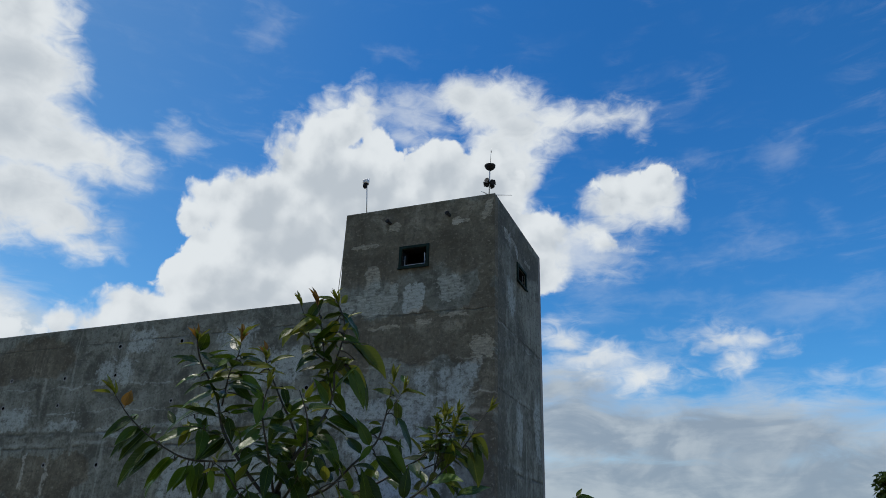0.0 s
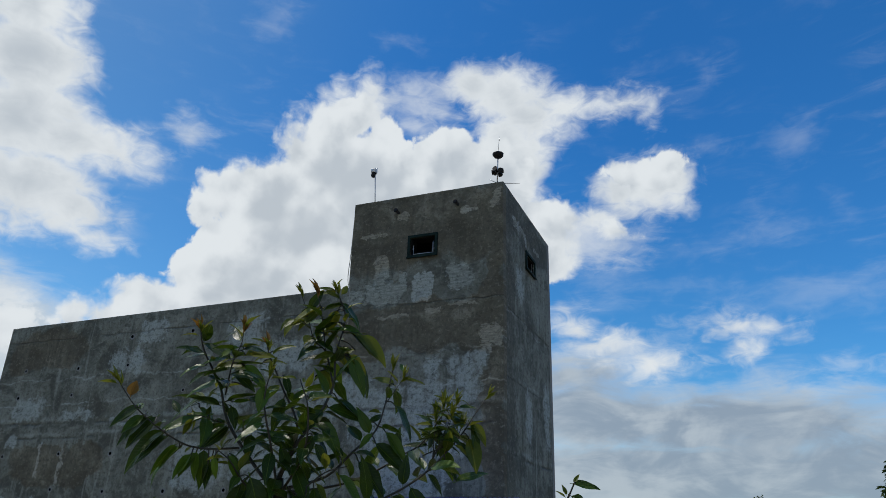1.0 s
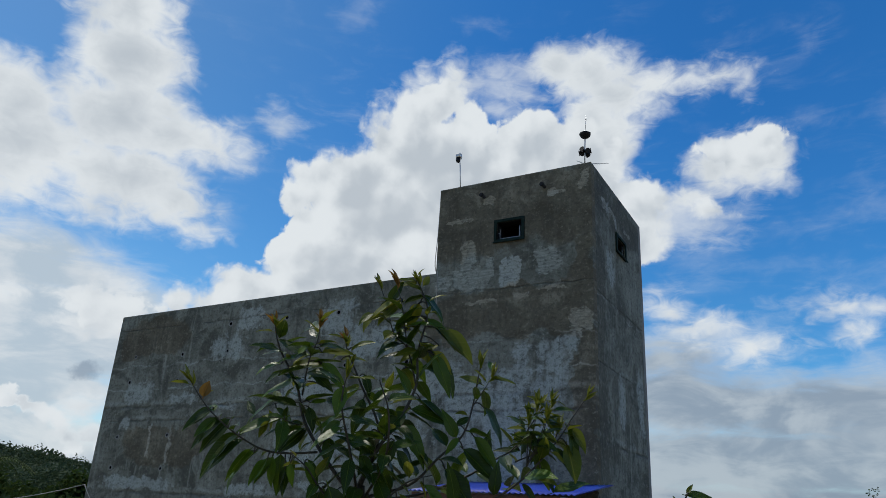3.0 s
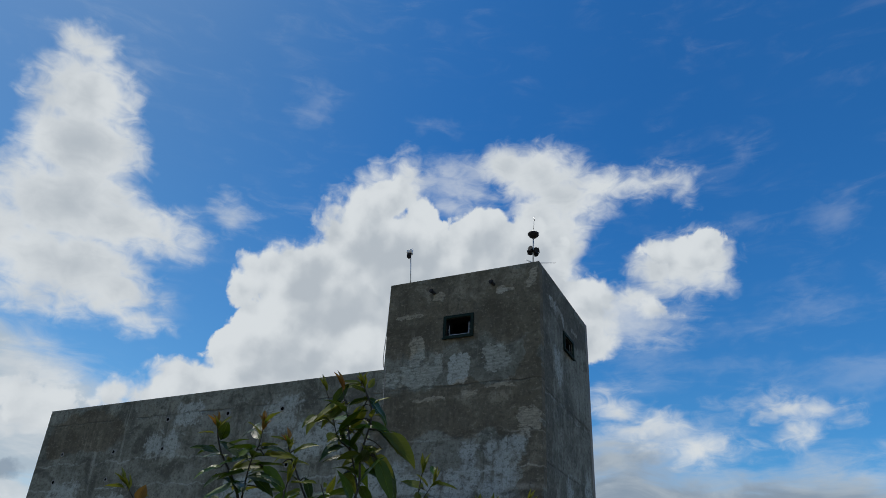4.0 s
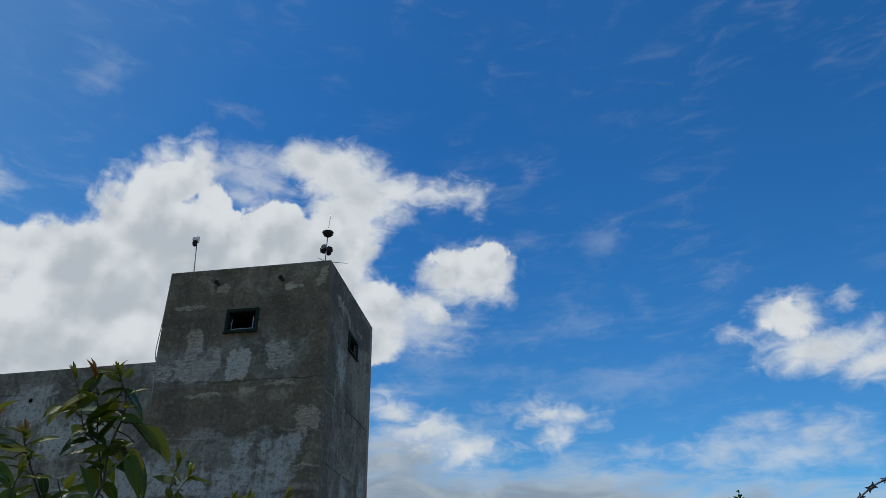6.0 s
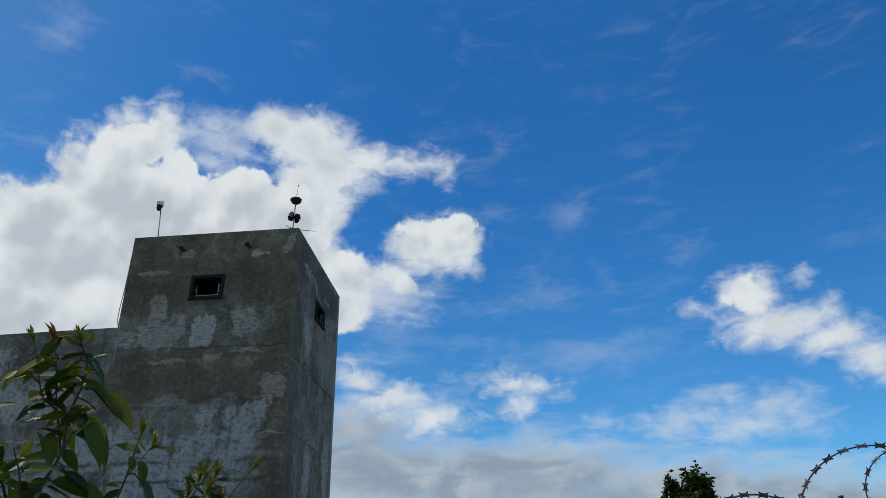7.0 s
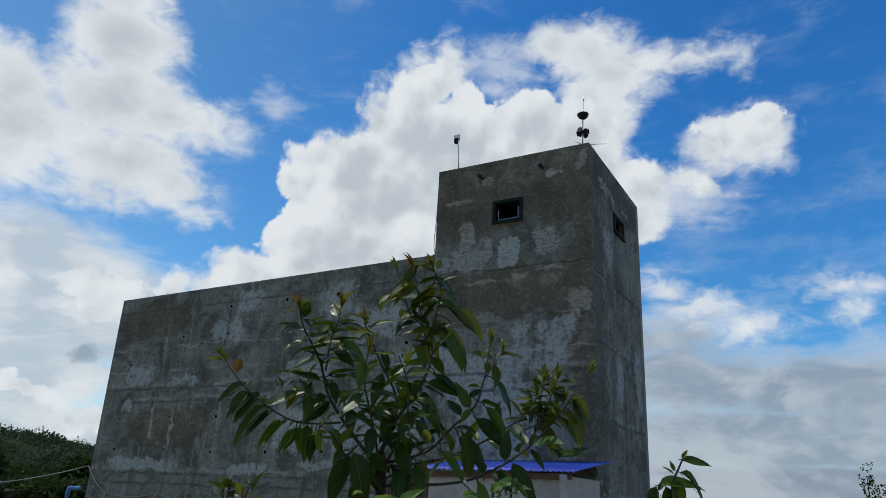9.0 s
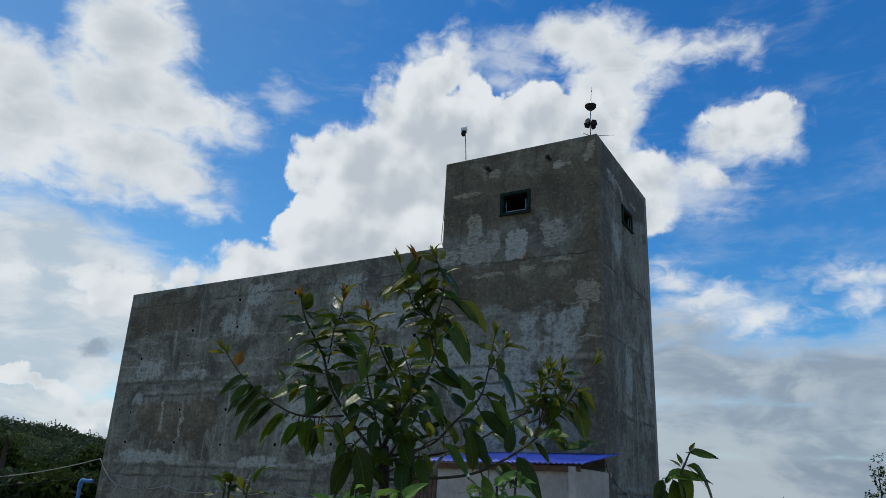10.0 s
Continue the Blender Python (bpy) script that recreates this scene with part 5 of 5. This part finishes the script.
def crowned_tree(name, label, at, lobes, trunk, leafsize, sprigs, mat, seed, count=7):
    """A tree: tapered trunk, limbs to each lobe, and a crown of leafy twigs on the lobes' uneven surfaces. lobes: (x, y, z, rx, rz)."""
    r = random.Random(seed)
    tree = thing(name, label, "tree", at)
    low = min(l[2] for l in lobes)
    part("trunk", tube(bmesh.new(), smooth_path([(0, 0, -0.05), (0.05, 0.02, low * 0.5), (0, 0, low)]), [trunk * (1 - 0.05 * k) for k in range(9)], 10), bark, tree)
    crown = bmesh.new()
    total = sum(l[3] * l[4] for l in lobes)
    for x, y, z, rx, rz in lobes:
        mid = Vector((0, 0, low * 0.8)).lerp(Vector((x, y, z)), 0.5) + Vector((0, 0, 0.1 * rz))
        part("limb", tube(bmesh.new(), smooth_path([(0, 0, low * 0.75), mid, (x, y, z)], 3), [trunk * 0.5 * (1 - 0.11 * k) for k in range(7)], 6), bark, tree)
        for k in range(int(sprigs * rx * rz / total)):
            d = Vector((r.gauss(0, 1), r.gauss(0, 1), r.gauss(0, 1))).normalized()
            lump = 0.80 + 0.45 * noise.noise(Vector((x, y, z)) + d * 2.3)
            s = lump * (1 - 0.55 * r.random() ** 2.0)
            p = Vector((x + d.x * rx * s, y + d.y * rx * s, z + d.z * rz * s))
            sprig_mesh(crown, p, (d + Vector((0, 0, 0.35))).normalized(), r, leafsize, count)
    part("crown", crown, mat, tree)
    return tree


def out_there(az, dist):
    return (4.30 + dist * math.sin(radians(az + 0.2)), -13.42 + dist * math.cos(radians(az)), 0.0)


# bushy tree by the fence, 18 m off
e = 18.0
crowned_tree("bushy_tree", "dense dark green bushy tree with two pointed tops", out_there(11.6, e),
             [(0.10, 0, 3.1, 1.35, 0.95), (0.42, 0, 3.85, 0.38, 0.80), (-0.12, 0, 3.85, 0.22, 0.60), (-0.78, 0, 3.25, 0.42, 0.45), (-0.95, 0.1, 2.7, 0.42, 0.55),
              (0.85, 0.1, 3.15, 0.55, 0.65), (1.2, 0.1, 2.6, 0.5, 0.6), (0.5, -0.2, 2.5, 0.8, 0.8), (-0.4, -0.3, 2.4, 0.9, 0.7)], 0.13, 0.135, 5200, tree_leaf, 3)
crowned_tree("thin_tree", "thin sparse fine-leaved tree", out_there(-0.2, 16.0),
             [(0.0, 0, 2.55, 0.16, 0.30), (0.18, 0, 2.2, 0.25, 0.30), (-0.10, 0, 2.0, 0.22, 0.25), (0.3, 0, 1.8, 0.3, 0.3)], 0.04, 0.055, 230, tree_leaf, 8, 5)
crowned_tree("far_bush", "small light green bush behind the fence", out_there(16.6, 15.0),
             [(0.0, 0, 2.55, 0.35, 0.30), (0.35, 0, 2.4, 0.35, 0.25)], 0.06, 0.09, 300, leaf_bright, 9, 6)
crowned_tree("low_tree", "low leafy tree top beyond the fence", out_there(-5.3, 26.0),
             [(0.0, 0, 1.7, 0.7, 0.42), (0.7, 0, 1.5, 0.5, 0.35)], 0.07, 0.11, 260, tree_leaf, 10, 6)

# ---- woods and hill beyond the building's far end ----
r = random.Random(21)
bm = bmesh.new()
hill_rows = []
for j in range(15):
    row = []
    for i in range(49):
        x, y = -620 + 520 * i / 48, 20 + 300 * j / 14
        s = math.exp(-((x + 372) / 112) ** 2 - ((y - 160) / 115) ** 2)
        z = 30 * s * (0.85 + 0.3 * noise.noise(Vector((x, y, 0)) * 0.012)) - 0.6
        row.append(bm.verts.new((x, y, z)))
    hill_rows.append(row)
for a, b in zip(hill_rows, hill_rows[1:]):
    for i in range(48):
        bm.faces.new((a[i], a[i + 1], b[i + 1], b[i])).smooth = True
tagged(part("hill", bm, wood_leaf), "low wooded hill beyond the building", "hill", kind="structure")
bm = bmesh.new()
for k in range(2600):
    x, y = r.uniform(-420, -200), r.uniform(70, 250)
    s = math.exp(-((x + 372) / 112) ** 2 - ((y - 160) / 115) ** 2)
    z = 30 * s * (0.85 + 0.3 * noise.noise(Vector((x, y, 0)) * 0.012)) - 0.6
    size = r.uniform(1.6, 3.4)
    for q in range(8):
        d = Vector((r.gauss(0, 0.6), r.gauss(0, 0.6), min(1.2, abs(r.gauss(0, 0.5)))))
        sprig_mesh(bm, Vector((x, y, z)) + d * size, Vector((d.x, d.y, 1)).normalized(), r, size * 0.55, 4)
tagged(part("hill_woods", bm, wood_leaf), "dark green woods covering the hill", "woods", kind="stuff")
for n, (az, dist, top, wide) in enumerate(((-63.5, 42, 4.3, 3.2), (-60.6, 38, 4.2, 1.6), (-59.0, 46, 3.7, 2.6), (-57.4, 50, 3.6, 2.6), (-55.2, 44, 4.1, 1.8),
                                            (-53.6, 52, 4.6, 2.6), (-60.3, 30, 2.5, 1.8), (-58.0, 31, 2.4, 1.8), (-56.2, 29, 2.3, 1.8), (-66.0, 40, 4.3, 3.0))):
    top *= 0.80
    lobes = [(r.uniform(-0.5, 0.5) * wide, r.uniform(-0.5, 0.5), top * r.uniform(0.55, 0.80), wide * r.uniform(0.40, 0.6), top * r.uniform(0.18, 0.26)) for _ in range(6)]
    lobes.append((0, 0, top * 0.45, wide * 0.7, top * 0.35))
    crowned_tree("woodland_tree", "dark leafy woodland tree beside the building" if n < 6 else "lower bushy tree at the edge of the woods",
                 out_there(az, dist), lobes, 0.14, 0.30, 700, tree_leaf if n % 3 else wood_leaf, 40 + n)

palm = thing("palm_tree", "dark palm with arching fronds in the woods", "tree", out_there(-60.3, 36.0))
part("trunk", tube(bmesh.new(), smooth_path([(0, 0, -0.05), (0.1, 0, 1.5), (0.05, 0, 3.2)]), [0.13 - 0.006 * k for k in range(9)], 9), bark, palm)
for k in range(13):
    a, rise = 2.4 * k, r.uniform(0.1, 1.2)
    d = Vector((math.cos(a), math.sin(a), 0))
    spine = [Vector((0.05, 0, 3.2)) + d * 1.7 * s + Vector((0, 0, rise * s - 1.5 * s * s)) for s in (0, 0.25, 0.5, 0.75, 1.0)]
    bm = tube(bmesh.new(), spine, [0.025, 0.02, 0.016, 0.012, 0.006], 5)
    side = d.cross(Vector((0, 0, 1)))
    for j in range(1, 15):
        f = j / 15 * 4
        p = spine[int(f)].lerp(spine[min(int(f) + 1, 4)], f % 1)
        for sign in (-1, 1):
            tip = p + side * sign * 0.42 * (1 - 0.4 * j / 15) + d * 0.22 - Vector((0, 0, 0.16))
            v = [bm.verts.new(q) for q in (p, p + d * 0.05, tip)]
            bm.faces.new(v)
    part("frond", bm, tree_leaf, palm)

# ---- razor wire on the fence ----
fence = thing("razor_wire_fence", "loops of razor wire on rusty steel fence posts", "fence", (0.002, 0.03, 0.032))
for x, y, lean in ((5.57, -9.4, 0.04), (5.93, -9.5, 0.06), (7.4, -9.9, 0.0)):
    bm = box(bmesh.new(), x - 0.008, x + 0.008, y - 0.003, y + 0.003, -0.05, 2.18)
    box(bm, x - 0.008, x - 0.004, y + 0.003, y + 0.026, -0.05, 2.18)
    for v in bm.verts:
        v.co.x -= lean * (v.co.z - 1.5)
    part("post", bm, rusty_steel, fence)
for z in (0.6, 1.1, 1.58):
    part("strand", tube(bmesh.new(), [(5.55, -9.40, z), (5.93, -9.50, z - 0.01), (7.4, -9.9, z)], 0.0025, 5), razor_steel, fence)
barb_bm = bmesh.new()
for z in (-0.0008, 0.0008):
    v = [barb_bm.verts.new((x, y, z)) for x, y in ((-0.020, 0.015), (-0.007, 0.008), (0.007, 0.008), (0.020, 0.015), (0.015, 0.0),
                                                  (0.020, -0.015), (0.007, -0.008), (-0.007, -0.008), (-0.020, -0.015), (-0.015, 0.0))]
    barb_bm.faces.new(v if z > 0 else v[::-1])
vs = barb_bm.verts[:]
for k in range(10):
    barb_bm.faces.new((vs[k], vs[(k + 1) % 10], vs[10 + (k + 1) % 10], vs[10 + k]))
barb = bpy.data.meshes.new("barb")
barb_bm.to_mesh(barb)
barb_bm.free()
barb.materials.append(razor_steel)
r = random.Random(4)


def wire_loop(centre, radius, turn, lean):
    """One loop of barbed tape, its face turned to turn degrees, leaning a little out of the upright."""
    c = Vector(centre)
    frame_of = Matrix.Rotation(radians(turn), 3, "Z") @ Matrix.Rotation(radians(lean), 3, "X")
    spot = lambda a: c + frame_of @ Vector((radius * (1 + 0.025 * math.sin(2 * a + turn)) * math.cos(a), 0.02 * math.sin(a * 1.5), radius * math.sin(a)))
    loop = part("wire_loop", tube(bmesh.new(), [spot(2 * math.pi * k / 56) for k in range(57)], 0.0036, 6, False), razor_steel, fence)
    count = int(2 * math.pi * radius / 0.066)
    for k in range(count):
        a = 2 * math.pi * (k + r.uniform(-0.08, 0.08)) / count
        p = spot(a)
        ahead = (spot(a + 0.02) - p).normalized()
        out = (p - c).normalized()
        out = Matrix.Rotation(r.uniform(-0.6, 0.6), 3, ahead) @ (out - ahead * out.dot(ahead)).normalized()
        ob = new("barb", barb)
        ob.parent = loop
        ob.matrix_local = Matrix.Translation(p) @ Matrix((ahead, out, ahead.cross(out))).transposed().to_4x4()


for centre, radius, turn, lean in (((5.71, -10.28, 1.99), 0.285, -23, 0), ((5.26, -10.15, 1.83), 0.285, -12, 4), ((5.75, -8.66, 1.98), 0.285, -20, -5),
                                   ((6.19, -7.41, 2.03), 0.285, -14, 3), ((6.20, -9.60, 2.18), 0.21, -30, 0), ((6.05, -9.8, 1.80), 0.285, -8, 6)):
    wire_loop(centre, radius, turn, lean)
knot = part("clip", tube(bmesh.new(), [(5.435, -10.26, 2.05), (5.435, -10.23, 2.10)], 0.010, 8), razor_steel, fence)
